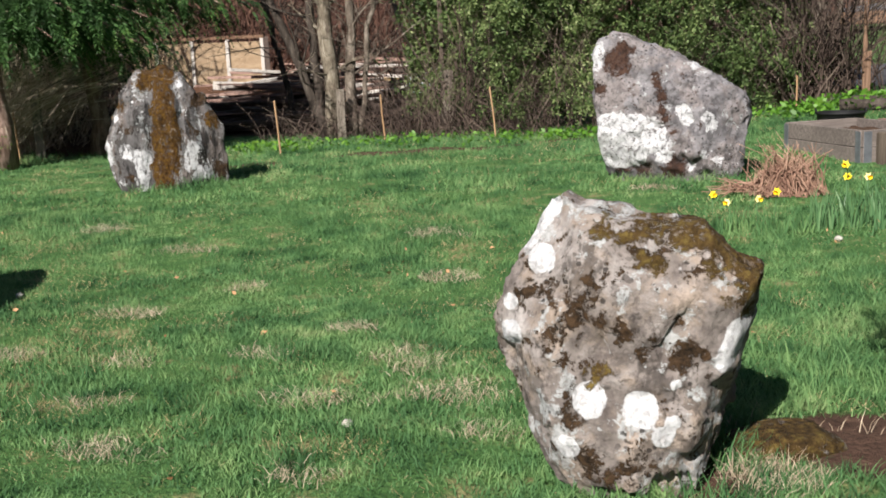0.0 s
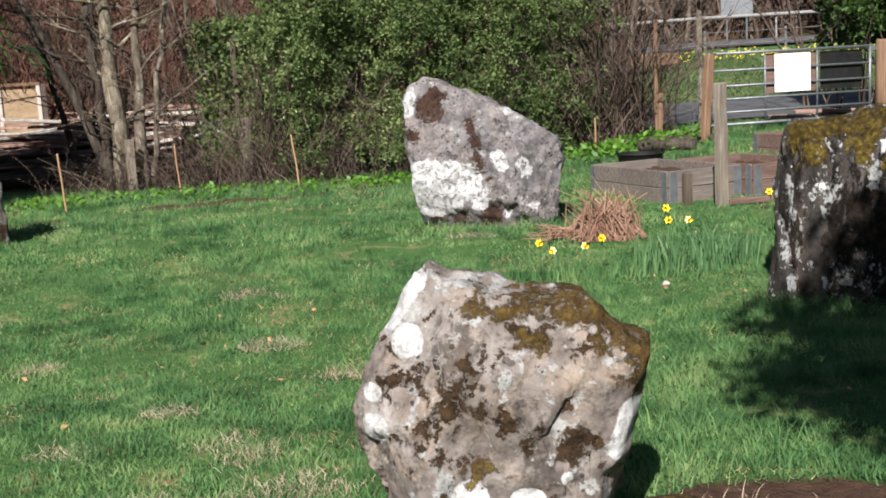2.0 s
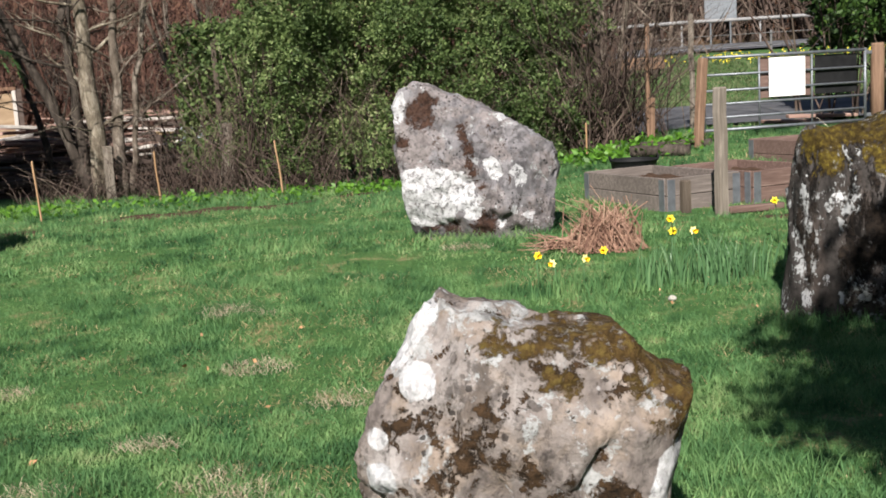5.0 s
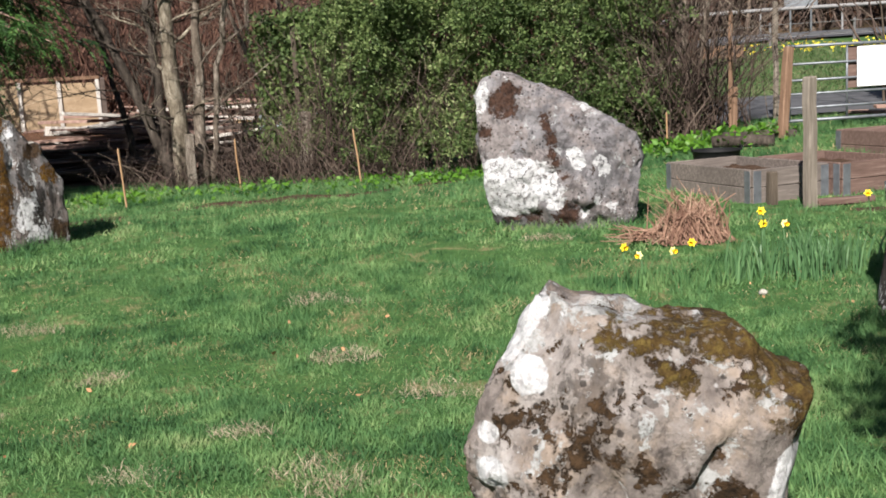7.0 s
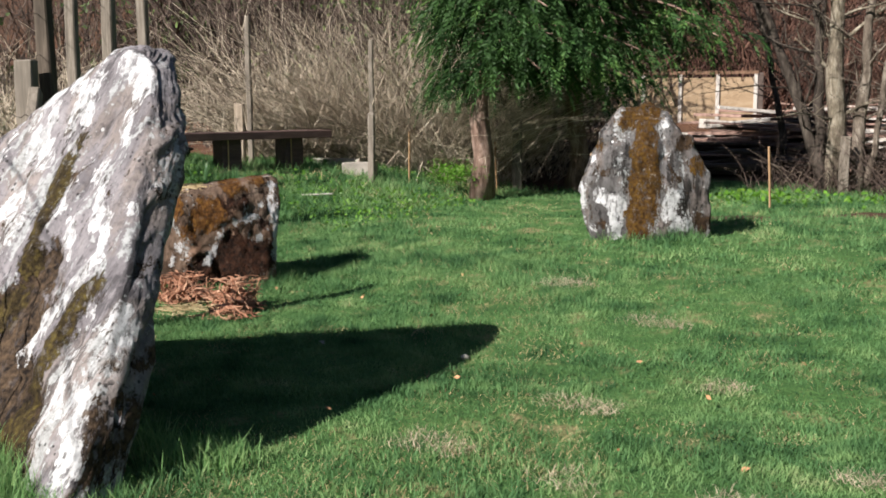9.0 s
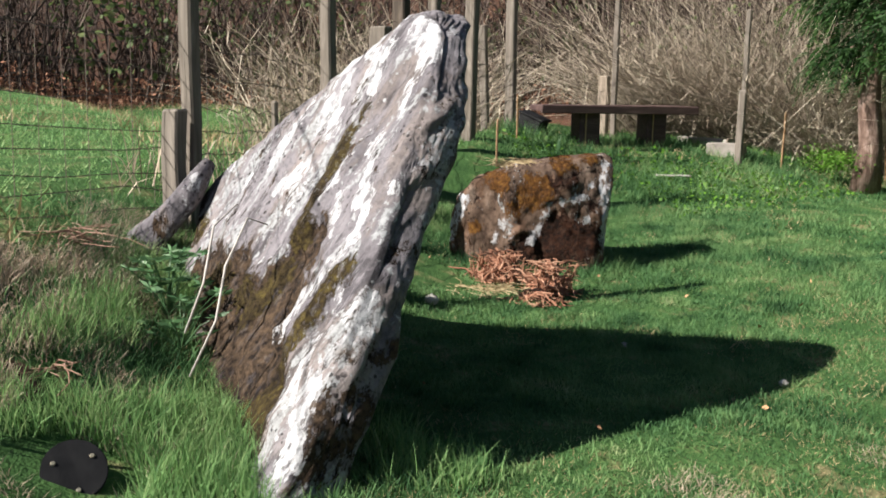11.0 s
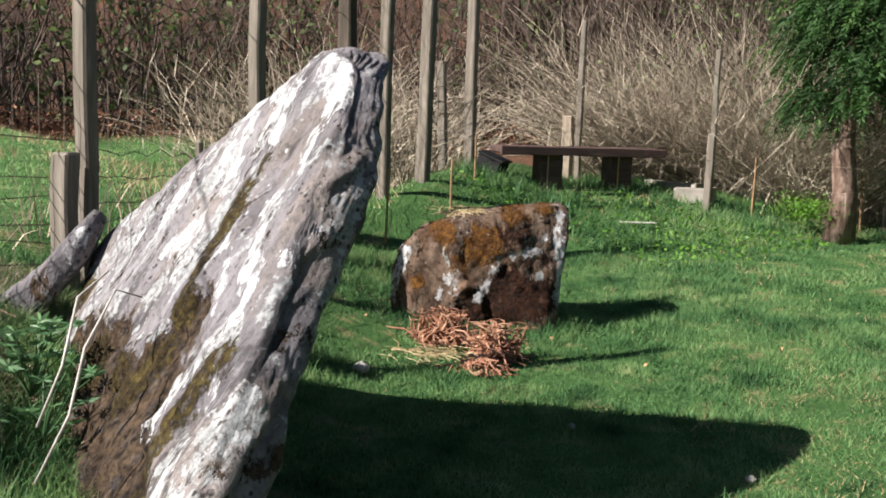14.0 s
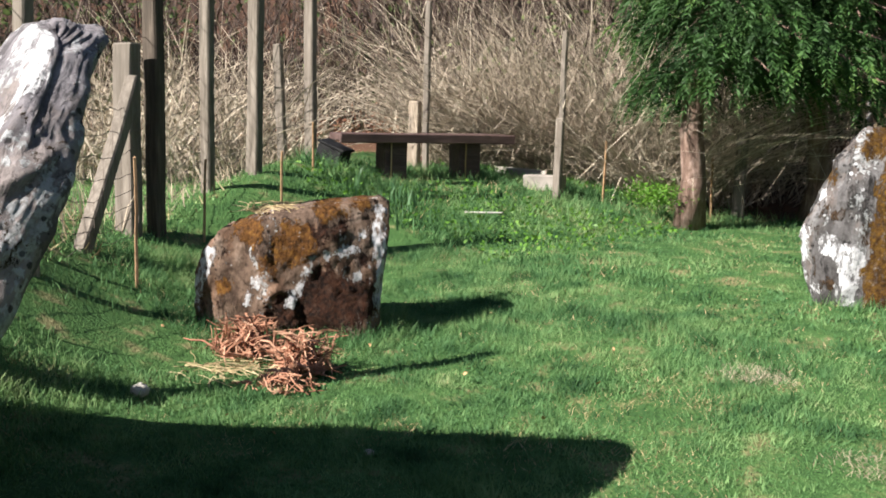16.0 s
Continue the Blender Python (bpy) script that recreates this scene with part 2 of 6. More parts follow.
def ground_mat():
    m = Mat("turf_and_soil", 0.95, 0.15)
    p = m.place()
    big, mid, fine = m.noise(0.55, 5, 0.6, p), m.noise(3.5, 6, 0.6, p), m.noise(38, 5, 0.6, p)
    grass = m.ramp(m.math("ADD", m.math("MULTIPLY", mid, 0.6), m.math("MULTIPLY", fine, 0.4)), [(0.32, (0.022, 0.062, 0.018)), (0.52, (0.055, 0.120, 0.034)), (0.7, (0.14, 0.165, 0.065))])
    straw = m.ramp(fine, [(0.3, (0.13, 0.10, 0.05)), (0.7, (0.34, 0.27, 0.15))])
    c = m.mix(m.math("MULTIPLY", m.step(mid, 0.56, 0.68), 0.6), grass, straw)
    soil = m.ramp(m.math("ADD", m.math("MULTIPLY", m.noise(9, 6, 0.6, p), 0.6), m.math("MULTIPLY", fine, 0.4)), [(0.3, (0.030, 0.017, 0.012)), (0.55, (0.075, 0.042, 0.030)), (0.75, (0.15, 0.095, 0.07))])
    bare = m.step(m.math("ADD", m.attr("bare"), m.math("MULTIPLY", m.math("SUBTRACT", mid, 0.5), 0.7)), 0.42, 0.58)
    c = m.mix(bare, c, soil)
    wood = m.ramp(m.math("ADD", m.math("MULTIPLY", m.noise(0.12, 6, 0.65, p), 0.6), m.math("MULTIPLY", m.noise(1.7, 5, 0.7, p), 0.4)), [(0.32, (0.022, 0.016, 0.012)), (0.5, (0.075, 0.040, 0.026)), (0.68, (0.15, 0.072, 0.042))])
    c = m.mix(m.attr("wild"), c, wood)
    return m.color(c).bump(m.math("ADD", m.math("MULTIPLY", mid, 0.5), fine), 0.9, 0.03).mat


TURF = ground_mat()
# patch tone mixes lush and dry grass with painted shading of turf dips
GRASS = leaf_mat("grass_blades", [(0.05, (0.031, 0.084, 0.033)), (0.36, (0.094, 0.200, 0.077)), (0.66, (0.180, 0.298, 0.115)), (1.0, (0.36, 0.39, 0.21))], 0.35, 0.65, 0.15, 1.3, 4.5, own=0.22, wide=1.5, near=1.4)
# lighter than the lawn blades; also lends a sunlit colour to the bank tufts
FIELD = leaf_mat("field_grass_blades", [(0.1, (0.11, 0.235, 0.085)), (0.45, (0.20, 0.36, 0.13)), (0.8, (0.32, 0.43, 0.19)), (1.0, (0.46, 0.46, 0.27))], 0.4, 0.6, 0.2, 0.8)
STRAW = leaf_mat("dry_grass", [(0.0, (0.20, 0.14, 0.07)), (0.5, (0.40, 0.31, 0.17)), (1.0, (0.58, 0.47, 0.30))], 0.15, 0.7, 0.2)
VERGE = leaf_mat("dull_verge_grass", [(0.0, (0.045, 0.075, 0.03)), (0.5, (0.095, 0.125, 0.055)), (1.0, (0.17, 0.175, 0.095))], 0.2, 0.7, 0.2)
MATTED = leaf_mat("matted_dead_grass", [(0.0, (0.24, 0.175, 0.125)), (0.5, (0.46, 0.37, 0.28)), (1.0, (0.64, 0.54, 0.43))], 0.2, 0.8, 0.15)
HEDGE_LEAF = leaf_mat("hedge_leaves", [(0.0, (0.022, 0.040, 0.013)), (0.40, (0.070, 0.112, 0.036)), (0.75, (0.145, 0.200, 0.068)), (1.0, (0.28, 0.32, 0.15))], 0.3, 0.6, 0.25, 0.9, 3.0, own=0.6, wide=1.0, near=1.1)
CONIFER_LEAF = leaf_mat("cypress_sprays", [(0.0, (0.009, 0.025, 0.008)), (0.38, (0.042, 0.100, 0.025)), (0.68, (0.16, 0.260, 0.060)), (1.0, (0.34, 0.43, 0.13))], 0.2, 0.6, 0.2, 0.8, 2.5, own=0.15, near=1.2)
HOLLY_LEAF = leaf_mat("holly_leaves", [(0.0, (0.010, 0.024, 0.007)), (0.6, (0.035, 0.075, 0.014)), (1.0, (0.11, 0.17, 0.04))], 0.15, 0.5, 0.3)
WEED_LEAF = leaf_mat("weed_leaves", [(0.0, (0.05, 0.13, 0.015)), (0.6, (0.10, 0.23, 0.025)), (1.0, (0.20, 0.33, 0.06))], 0.3, 0.5, 0.3)
DAFF_LEAF = leaf_mat("daffodil_leaves", [(0.0, (0.05, 0.12, 0.05)), (0.6, (0.10, 0.20, 0.085)), (1.0, (0.18, 0.28, 0.13))], 0.25, 0.45, 0.35)
BRACKEN = leaf_mat("dead_bracken", [(0.0, (0.15, 0.062, 0.040)), (0.5, (0.34, 0.165, 0.105)), (1.0, (0.52, 0.32, 0.22))], 0.1, 0.8, 0.15)
DEADSTEM = leaf_mat("dead_stems", [(0.0, (0.12, 0.06, 0.045)), (0.5, (0.28, 0.165, 0.12)), (1.0, (0.46, 0.32, 0.24))], 0.05, 0.75, 0.2)
BRAMBLE = leaf_mat("bramble_stems", [(0.0, (0.11, 0.082, 0.063)), (0.35, (0.30, 0.245, 0.19)), (0.7, (0.51, 0.435, 0.345)), (1.0, (0.66, 0.59, 0.49))], 0.0, 0.75, 0.2)
TWIGS = leaf_mat("bare_twigs", [(0.0, (0.022, 0.016, 0.013)), (0.5, (0.075, 0.052, 0.044)), (0.85, (0.16, 0.125, 0.10)), (1.0, (0.34, 0.29, 0.24))], 0.0, 0.8, 0.2)
REDTWIGS = leaf_mat("russet_twigs", [(0.0, (0.020, 0.012, 0.010)), (0.5, (0.082, 0.040, 0.030)), (1.0, (0.19, 0.105, 0.075))], 0.0, 0.8, 0.2)


def bark_mat(name, dark, mid, light):
    m = Mat(name, 0.9, 0.15)
    co = m.stretch((1, 1, 0.25))
    n = m.noise(16, 8, 0.7, co, 0.5)
    c = m.ramp(m.math("ADD", m.math("MULTIPLY", n, 0.6), m.math("MULTIPLY", m.noise(3.5, 5, 0.65), 0.4)), [(0.36, dark), (0.5, mid), (0.64, light)])
    return m.color(c).bump(n, 1.0, 0.035).mat


BARK = bark_mat("grey_bark", (0.035, 0.027, 0.021), (0.13, 0.105, 0.085), (0.31, 0.27, 0.23))
BARK_PALE = bark_mat("pale_lichened_bark", (0.035, 0.028, 0.020), (0.15, 0.125, 0.095), (0.36, 0.32, 0.26))
BARK_DARK = bark_mat("dark_damp_bark", (0.015, 0.012, 0.010), (0.050, 0.040, 0.034), (0.12, 0.10, 0.085))
BARK_CON = bark_mat("cypress_bark", (0.06, 0.038, 0.03), (0.19, 0.125, 0.10), (0.38, 0.28, 0.24))
POST = wood_mat("weathered_post", (0.065, 0.052, 0.042), (0.16, 0.135, 0.112), (0.29, 0.25, 0.215))
POST_DARK = wood_mat("dark_damp_post", (0.03, 0.023, 0.018), (0.075, 0.058, 0.045), (0.15, 0.12, 0.095))
STAKE = wood_mat("pine_stake", (0.20, 0.115, 0.06), (0.33, 0.20, 0.11), (0.43, 0.29, 0.18))
FRESH = wood_mat("yellow_pine", (0.28, 0.17, 0.08), (0.44, 0.29, 0.145), (0.58, 0.42, 0.24))
BROWNPOST = wood_mat("brown_post", (0.075, 0.042, 0.028), (0.17, 0.10, 0.065), (0.28, 0.18, 0.125))
BOARD = wood_mat("grey_planter_board", (0.06, 0.050, 0.045), (0.135, 0.112, 0.102), (0.235, 0.20, 0.185), (2.5, 30, 30))
BOARD_RED = wood_mat("red_brown_planter_board", (0.055, 0.030, 0.025), (0.125, 0.078, 0.066), (0.22, 0.155, 0.135), (2.5, 30, 30))
PALEPOST = wood_mat("pale_split_post", (0.15, 0.115, 0.085), (0.30, 0.24, 0.185), (0.44, 0.365, 0.30))
BENCHWOOD = wood_mat("dark_bench_timber", (0.030, 0.018, 0.018), (0.075, 0.045, 0.042), (0.16, 0.105, 0.095), (2.5, 30, 30), 0.6)
PLANK_A = wood_mat("pink_plank", (0.12, 0.07, 0.058), (0.27, 0.165, 0.135), (0.45, 0.32, 0.275), (2.5, 30, 30))
PLANK_B = wood_mat("dark_plank", (0.03, 0.022, 0.02), (0.08, 0.058, 0.05), (0.17, 0.13, 0.115), (2.5, 30, 30))
PLY = wood_mat("tan_plywood", (0.19, 0.125, 0.075), (0.31, 0.22, 0.14), (0.42, 0.32, 0.22), (3, 3, 8))
WHITEWOOD = wood_mat("whitened_timber", (0.30, 0.265, 0.24), (0.48, 0.44, 0.41), (0.64, 0.60, 0.57))
SHEET = plain_mat("pale_blue_sheet", (0.12, 0.16, 0.18), (0.34, 0.40, 0.42), 3, 0.45, 0.4)
GALV = plain_mat("galvanised_steel", (0.13, 0.14, 0.16), (0.22, 0.235, 0.26), 14, 0.5, 0.5, 0.6)
WIRE = plain_mat("rusty_wire", (0.09, 0.065, 0.05), (0.20, 0.16, 0.14), 20, 0.6, 0.4, 0.5)
BLACK = plain_mat("black_rubber", (0.006, 0.006, 0.007), (0.014, 0.014, 0.015), 10, 0.6, 0.2)
BRASS = plain_mat("dull_brass_screw", (0.35, 0.31, 0.22), (0.50, 0.46, 0.36), 60, 0.45, 0.5, 0.6)
SIGNWHITE = plain_mat("white_panel", (0.62, 0.62, 0.62), (0.68, 0.68, 0.68), 4, 0.5, 0.3, 0, 0.03)
TARMAC = plain_mat("tarmac", (0.055, 0.055, 0.062), (0.105, 0.105, 0.115), 3.0, 0.85, 0.25)
RAILGREY = plain_mat("weathered_grey_rail", (0.09, 0.088, 0.09), (0.16, 0.155, 0.16), 6, 0.7, 0.2)
RAILWHITE = plain_mat("weathered_white_rail", (0.15, 0.147, 0.15), (0.26, 0.255, 0.26), 6, 0.6, 0.3)
PETAL = plain_mat("daffodil_petal", (0.80, 0.62, 0.03), (0.88, 0.72, 0.06), 30, 0.5, 0.3)
PETAL_PALE = plain_mat("pale_daffodil_petal", (0.85, 0.80, 0.30), (0.90, 0.86, 0.45), 30, 0.5, 0.3)
TRUMPET = plain_mat("daffodil_trumpet", (0.82, 0.52, 0.01), (0.88, 0.60, 0.02), 30, 0.5, 0.3)
SOIL = plain_mat("dark_soil", (0.028, 0.017, 0.012), (0.085, 0.052, 0.036), 18, 0.95, 0.1, 0, 0.9)
PEBBLE = plain_mat("pale_pebble", (0.28, 0.26, 0.23), (0.42, 0.39, 0.36), 25, 0.7, 0.2)
DEADLEAF = plain_mat("dead_leaf", (0.30, 0.14, 0.07), (0.50, 0.30, 0.17), 30, 0.8, 0.15)
PALEBOX = plain_mat("pale_grey_box", (0.21, 0.185, 0.165), (0.36, 0.325, 0.295), 5, 0.7, 0.2)


# ---------- building helpers ----------
def link(name, mesh, material, parent=None, label=""):
    ob = new(name, mesh)
    if material is not None and not mesh.materials:
        mesh.materials.append(material)
    if parent is not None:
        ob.parent = parent
    if label:
        ob["label"] = label
    return ob


def part(name, bm, material, parent, label=""):
    mesh = bpy.data.meshes.new(name)
    bm.to_mesh(mesh)
    bm.free()
    return link(name, mesh, material, parent, label)


def thing(name, at, yaw, label, category, group="", kind=""):
    ob = new(name)
    ob.matrix_world = pose(*at, 0, 0, yaw)
    ob.empty_display_size = 0.1
    return tagged(ob, label, category, group, kind)


class Geo:
    """Collects vertices and faces of one mesh."""

    def __init__(self):
        self.v, self.f = [], []

    def tube(self, pts, radii, sides=6, cap=True):
        base = len(self.v)
        ref = Vector((0.31, 0.17, 0.93)).normalized()
        for i, p in enumerate(pts):
            a = Vector(pts[min(i + 1, len(pts) - 1)]) - Vector(pts[max(i - 1, 0)])
            a = a.normalized() if a.length > 1e-9 else Vector((0, 0, 1))
            side = a.cross(ref)
            if side.length < 0.05:
                side = a.cross(Vector((1, 0, 0)))
            side.normalize()
            up = side.cross(a)
            for k in range(sides):
                w = 2 * math.pi * k / sides
                self.v.append(tuple(Vector(p) + (side * math.cos(w) + up * math.sin(w)) * radii[i]))
        for i in range(len(pts) - 1):
            for k in range(sides):
                a, b = base + i * sides + k, base + i * sides + (k + 1) % sides
                self.f.append((a, b, b + sides, a + sides))
        if cap:
            self.f.append(tuple(base + k for k in reversed(range(sides))))
            self.f.append(tuple(base + (len(pts) - 1) * sides + k for k in range(sides)))
        return self

    def tri(self, a, b, c):
        n = len(self.v)
        self.v += [tuple(a), tuple(b), tuple(c)]
        self.f.append((n, n + 1, n + 2))

    def quad(self, a, b, c, d):
        n = len(self.v)
        self.v += [tuple(a), tuple(b), tuple(c), tuple(d)]
        self.f.append((n, n + 1, n + 2, n + 3))

    def mesh(self, name, smooth=False):
        me = bpy.data.meshes.new(name)
        me.from_pydata(self.v, [], self.f)
        if smooth:
            me.polygons.foreach_set("use_smooth", [True] * len(me.polygons))
        return me


def fast_mesh(name, verts, faces):
    """A mesh from numpy arrays; faces all have the same number of corners."""
    me = bpy.data.meshes.new(name)
    k = faces.shape[1]
    me.vertices.add(len(verts))
    me.vertices.foreach_set("co", np.ascontiguousarray(verts, np.float32).ravel())
    me.loops.add(faces.size)
    me.loops.foreach_set("vertex_index", np.ascontiguousarray(faces, np.int32).ravel())
    me.polygons.add(len(faces))
    me.polygons.foreach_set("loop_start", np.arange(0, faces.size, k, dtype=np.int32))
    me.update(calc_edges=True)
    return me


def block(sx, sy, sz, bevel=0.006, at=(0, 0, 0), turn=None, rough=0.0, seed=0, cuts=0):
    """A bevelled timber: its base centre at `at`; rough wobbles its edges."""
    bm = bmesh.new()
    bmesh.ops.create_cube(bm, size=1.0)
    for v in bm.verts:
        v.co = Vector((v.co.x * sx, v.co.y * sy, (v.co.z + 0.5) * sz))
    if cuts:
        long = max(range(3), key=lambda i: (sx, sy, sz)[i])
        es = [e for e in bm.edges if abs((e.verts[0].co - e.verts[1].co)[long]) > 1e-6]
        bmesh.ops.subdivide_edges(bm, edges=es, cuts=cuts)
    if bevel:
        sharp = [e for e in bm.edges if e.calc_face_angle(0) > 0.5]
        bmesh.ops.bevel(bm, geom=sharp, offset=bevel, segments=1, affect="EDGES", clamp_overlap=True)
    if rough:
        for v in bm.verts:
            v.co += noise.noise_vector(v.co * 3.1 + Vector((seed * 7.3, seed, 0))) * rough
    m = Matrix.Translation(at) @ (turn if turn is not None else Matrix())
    bm.transform(m)
    return bm


def disc_bm(r1, r2, h, sides=24, bevel=0.0):
    bm = bmesh.new()
    bmesh.ops.create_cone(bm, cap_ends=True, segments=sides, radius1=r1, radius2=r2, depth=h)
    bmesh.ops.translate(bm, verts=bm.verts, vec=(0, 0, h / 2))
    if bevel:
        bmesh.ops.bevel(bm, geom=[e for e in bm.edges if e.calc_face_angle(0) > 0.6], offset=bevel, segments=2, affect="EDGES")
    return bm


rng = np.random.default_rng(7)


def leaves(name, P, D, L, W, droop=0.0):
    """Pointed leaves: base P, direction D (unit), length L, width W, folded along the midrib."""
    n = len(P)
    side = np.cross(D, rng.normal(size=(n, 3)))
    side /= np.linalg.norm(side, axis=1)[:, None] + 1e-9
    nor = np.cross(side, D)
    mid = P + D * (L * 0.45)[:, None]
    tip = P + D * L[:, None] - np.array([0, 0, 1.0]) * (droop * L)[:, None] if droop else P + D * L[:, None]
    a = mid + side * (W * 0.5)[:, None] + nor * (W * 0.12)[:, None]
    b = mid - side * (W * 0.5)[:, None] + nor * (W * 0.12)[:, None]
    V = np.stack([P, a, tip, b], 1).reshape(-1, 3)
    return fast_mesh(name, V, np.arange(4 * n).reshape(n, 4))


def unit(v):
    return v / (np.linalg.norm(v, axis=-1, keepdims=True) + 1e-9)


def blades(name, X, Y, Z, H, W, lean, segs=1):
    """Grass blades standing at X, Y, Z: bent strips that taper to a point."""
    n = len(X)
    a = rng.uniform(0, 2 * np.pi, n)
    out = np.stack([np.cos(a), np.sin(a), np.zeros(n)], 1)
    b = rng.uniform(0, 2 * np.pi, n)
    side = np.stack([np.cos(b), np.sin(b), np.zeros(n)], 1) * (W * 0.5)[:, None]
    base = np.stack([X, Y, Z], 1)
    up = np.array([0, 0, 1.0])
    tip = base + up * (H * np.sqrt(np.clip(1 - lean**2, 0.05, 1)))[:, None] + out * (H * lean)[:, None]
    if segs == 1:
        V = np.stack([base - side, base + side, tip], 1).reshape(-1, 3)
        return fast_mesh(name, V, np.arange(3 * n).reshape(n, 3))
    mid = base + up * (H * 0.55 * (0.3 + 0.7 * np.sqrt(np.clip(1 - lean**2, 0, 1))))[:, None] + out * (H * lean * 0.36)[:, None]
    V = np.stack([base - side, base + side, mid + side * 0.8, mid - side * 0.8, tip], 1).reshape(-1, 3)
    k = np.arange(n)[:, None] * 5
    F = np.concatenate([k + np.array([[0, 1, 2]]), k + np.array([[0, 2, 3]]), k + np.array([[3, 2, 4]])])
    return fast_mesh(name, V, F)


def limb(geo, p, d, length, r, depth, rnd, twist=0.35, sides=6, tips=None, rise=0.12, gaps=(3, 5), fork=0.8):
    """A crooked branch with side branches, down to twigs."""
    n = 5 if depth > 0 else 3
    pts, rad = [Vector(p)], [r]
    d = Vector(d).normalized()
    for i in range(n):
        d = (d + Vector((rnd.gauss(0, twist), rnd.gauss(0, twist), rnd.gauss(0, twist) + rise)) * 0.5).normalized()
        pts.append(pts[-1] + d * length / n)
        rad.append(r * (1 - 0.75 * (i + 1) / n))
    geo.tube(pts, rad, max(3, sides), depth > 1)
    if tips is not None and depth <= 1:
        tips.append((pts[-1].copy(), d.copy()))
    if depth > 0:
        for _ in range(rnd.randint(*gaps)):
            k = rnd.randint(1, n - 1)
            way = (d + Vector((rnd.gauss(0, fork), rnd.gauss(0, fork), rnd.gauss(0.1, 0.45)))).normalized()
            limb(geo, pts[k], way, length * rnd.uniform(0.4, 0.65), rad[k] * 0.55, depth - 1, rnd, twist * 1.25, sides - 1, tips, rise, gaps, fork)


# ---------- the ground ----------
def bare_soil(x, y):
    """Where soil shows: by the foremost stone, along the hedge, under the thicket."""
    x, y = np.asarray(x, float), np.asarray(y, float)
    a = 1.25 - np.hypot((x - 0.50) / 0.86, (y - 4.47) / 0.50)
    a = np.maximum(a, 1.1 - np.hypot((x + 0.28) / 0.30, (y - 4.02) / 0.22))
    t = np.clip((x + 6.2) / 4.4, 0, 1)
    a = np.maximum(a, 1.05 - np.abs(y - (12.3 + 3.0 * t) - 0.22 * np.sin(2.3 * x) - 0.12 * np.sin(5.9 * x)) / np.maximum(0.12, 0.36 + 0.26 * np.sin(1.9 * x + 0.6) * np.sin(0.8 * x + 2.2) + 0.12 * np.sin(7.1 * x)) - 2 * ((x < -6.4) | (x > -1.6)))
    a = np.maximum(a, 1.0 - np.hypot((x + 5.15) / 0.35, (y - 2.75) / 0.30))
    a = np.maximum(a, ramp(16.3, 17.5, y) * ramp(-4.2, -5.2, x) * 0.9)
    a = np.maximum(a, 1.0 - np.hypot((x - 1.9) / 0.7, (y - 10.9) / 0.25))
    return np.clip(a, 0, 1)


def wild_land(x, y):
    """Woodland floor beyond the field and behind the thicket."""
    x, y = np.asarray(x, float), np.asarray(y, float)
    s = (x + 7.1) * 0.69 + (y - 3.9) * 0.72
    w = ramp(24, 30, np.hypot(x, y - 5)) * ramp(1.5, -1.5, x - 0.12 * (y - 5))
    w = np.maximum(w, ramp(52, 62, np.hypot(x, y - 5)))
    w = np.maximum(w, ramp(12.3, 14.0, y - 0.25 * (x + 10)) * ramp(-8.6, -9.6, x))
    return np.clip(w, 0, 1)


def build_ground():
    def ticks(lo, hi, fine_lo, fine_hi, step):
        mid = np.arange(fine_lo, fine_hi, step)
        a = fine_lo - np.geomspace(step, fine_lo - lo, 46)[::-1]
        b = fine_hi + np.geomspace(step, hi - fine_hi, 46)
        return np.concatenate([a, mid, b])

    xs, ys = ticks(-420, 420, -13.5, 4.5, 0.11), ticks(-420, 420, 1.5, 17.5, 0.11)
    X, Y = np.meshgrid(xs, ys)
    Z = height(X, Y)
    bump = np.array([noise.fractal(Vector((x * 1.3, y * 1.3, 0)), 0.8, 2.0, 4) for x, y in zip(X.ravel(), Y.ravel())]).reshape(X.shape)
    Z = Z + bump * 0.022 * ramp(90, 30, np.hypot(X, Y)) - 0.012
    nx = len(xs)
    idx = np.arange(len(xs) * len(ys)).reshape(len(ys), nx)
    F = np.stack([idx[:-1, :-1], idx[:-1, 1:], idx[1:, 1:], idx[1:, :-1]], -1).reshape(-1, 4)
    me = fast_mesh("ground", np.stack([X.ravel(), Y.ravel(), Z.ravel()], 1), F)
    me.polygons.foreach_set("use_smooth", [True] * len(me.polygons))
    for name, fn in (("bare", bare_soil), ("wild", wild_land)):
        me.attributes.new(name, "FLOAT", "POINT").data.foreach_set("value", fn(X.ravel(), Y.ravel()).astype(np.float32))
    tagged(link("ground", me, TURF), "uneven mossy lawn with bare soil patches, rising to a wooded hill", "ground", kind="structure")


build_ground()


# ---------- standing stones ----------
STONES = []


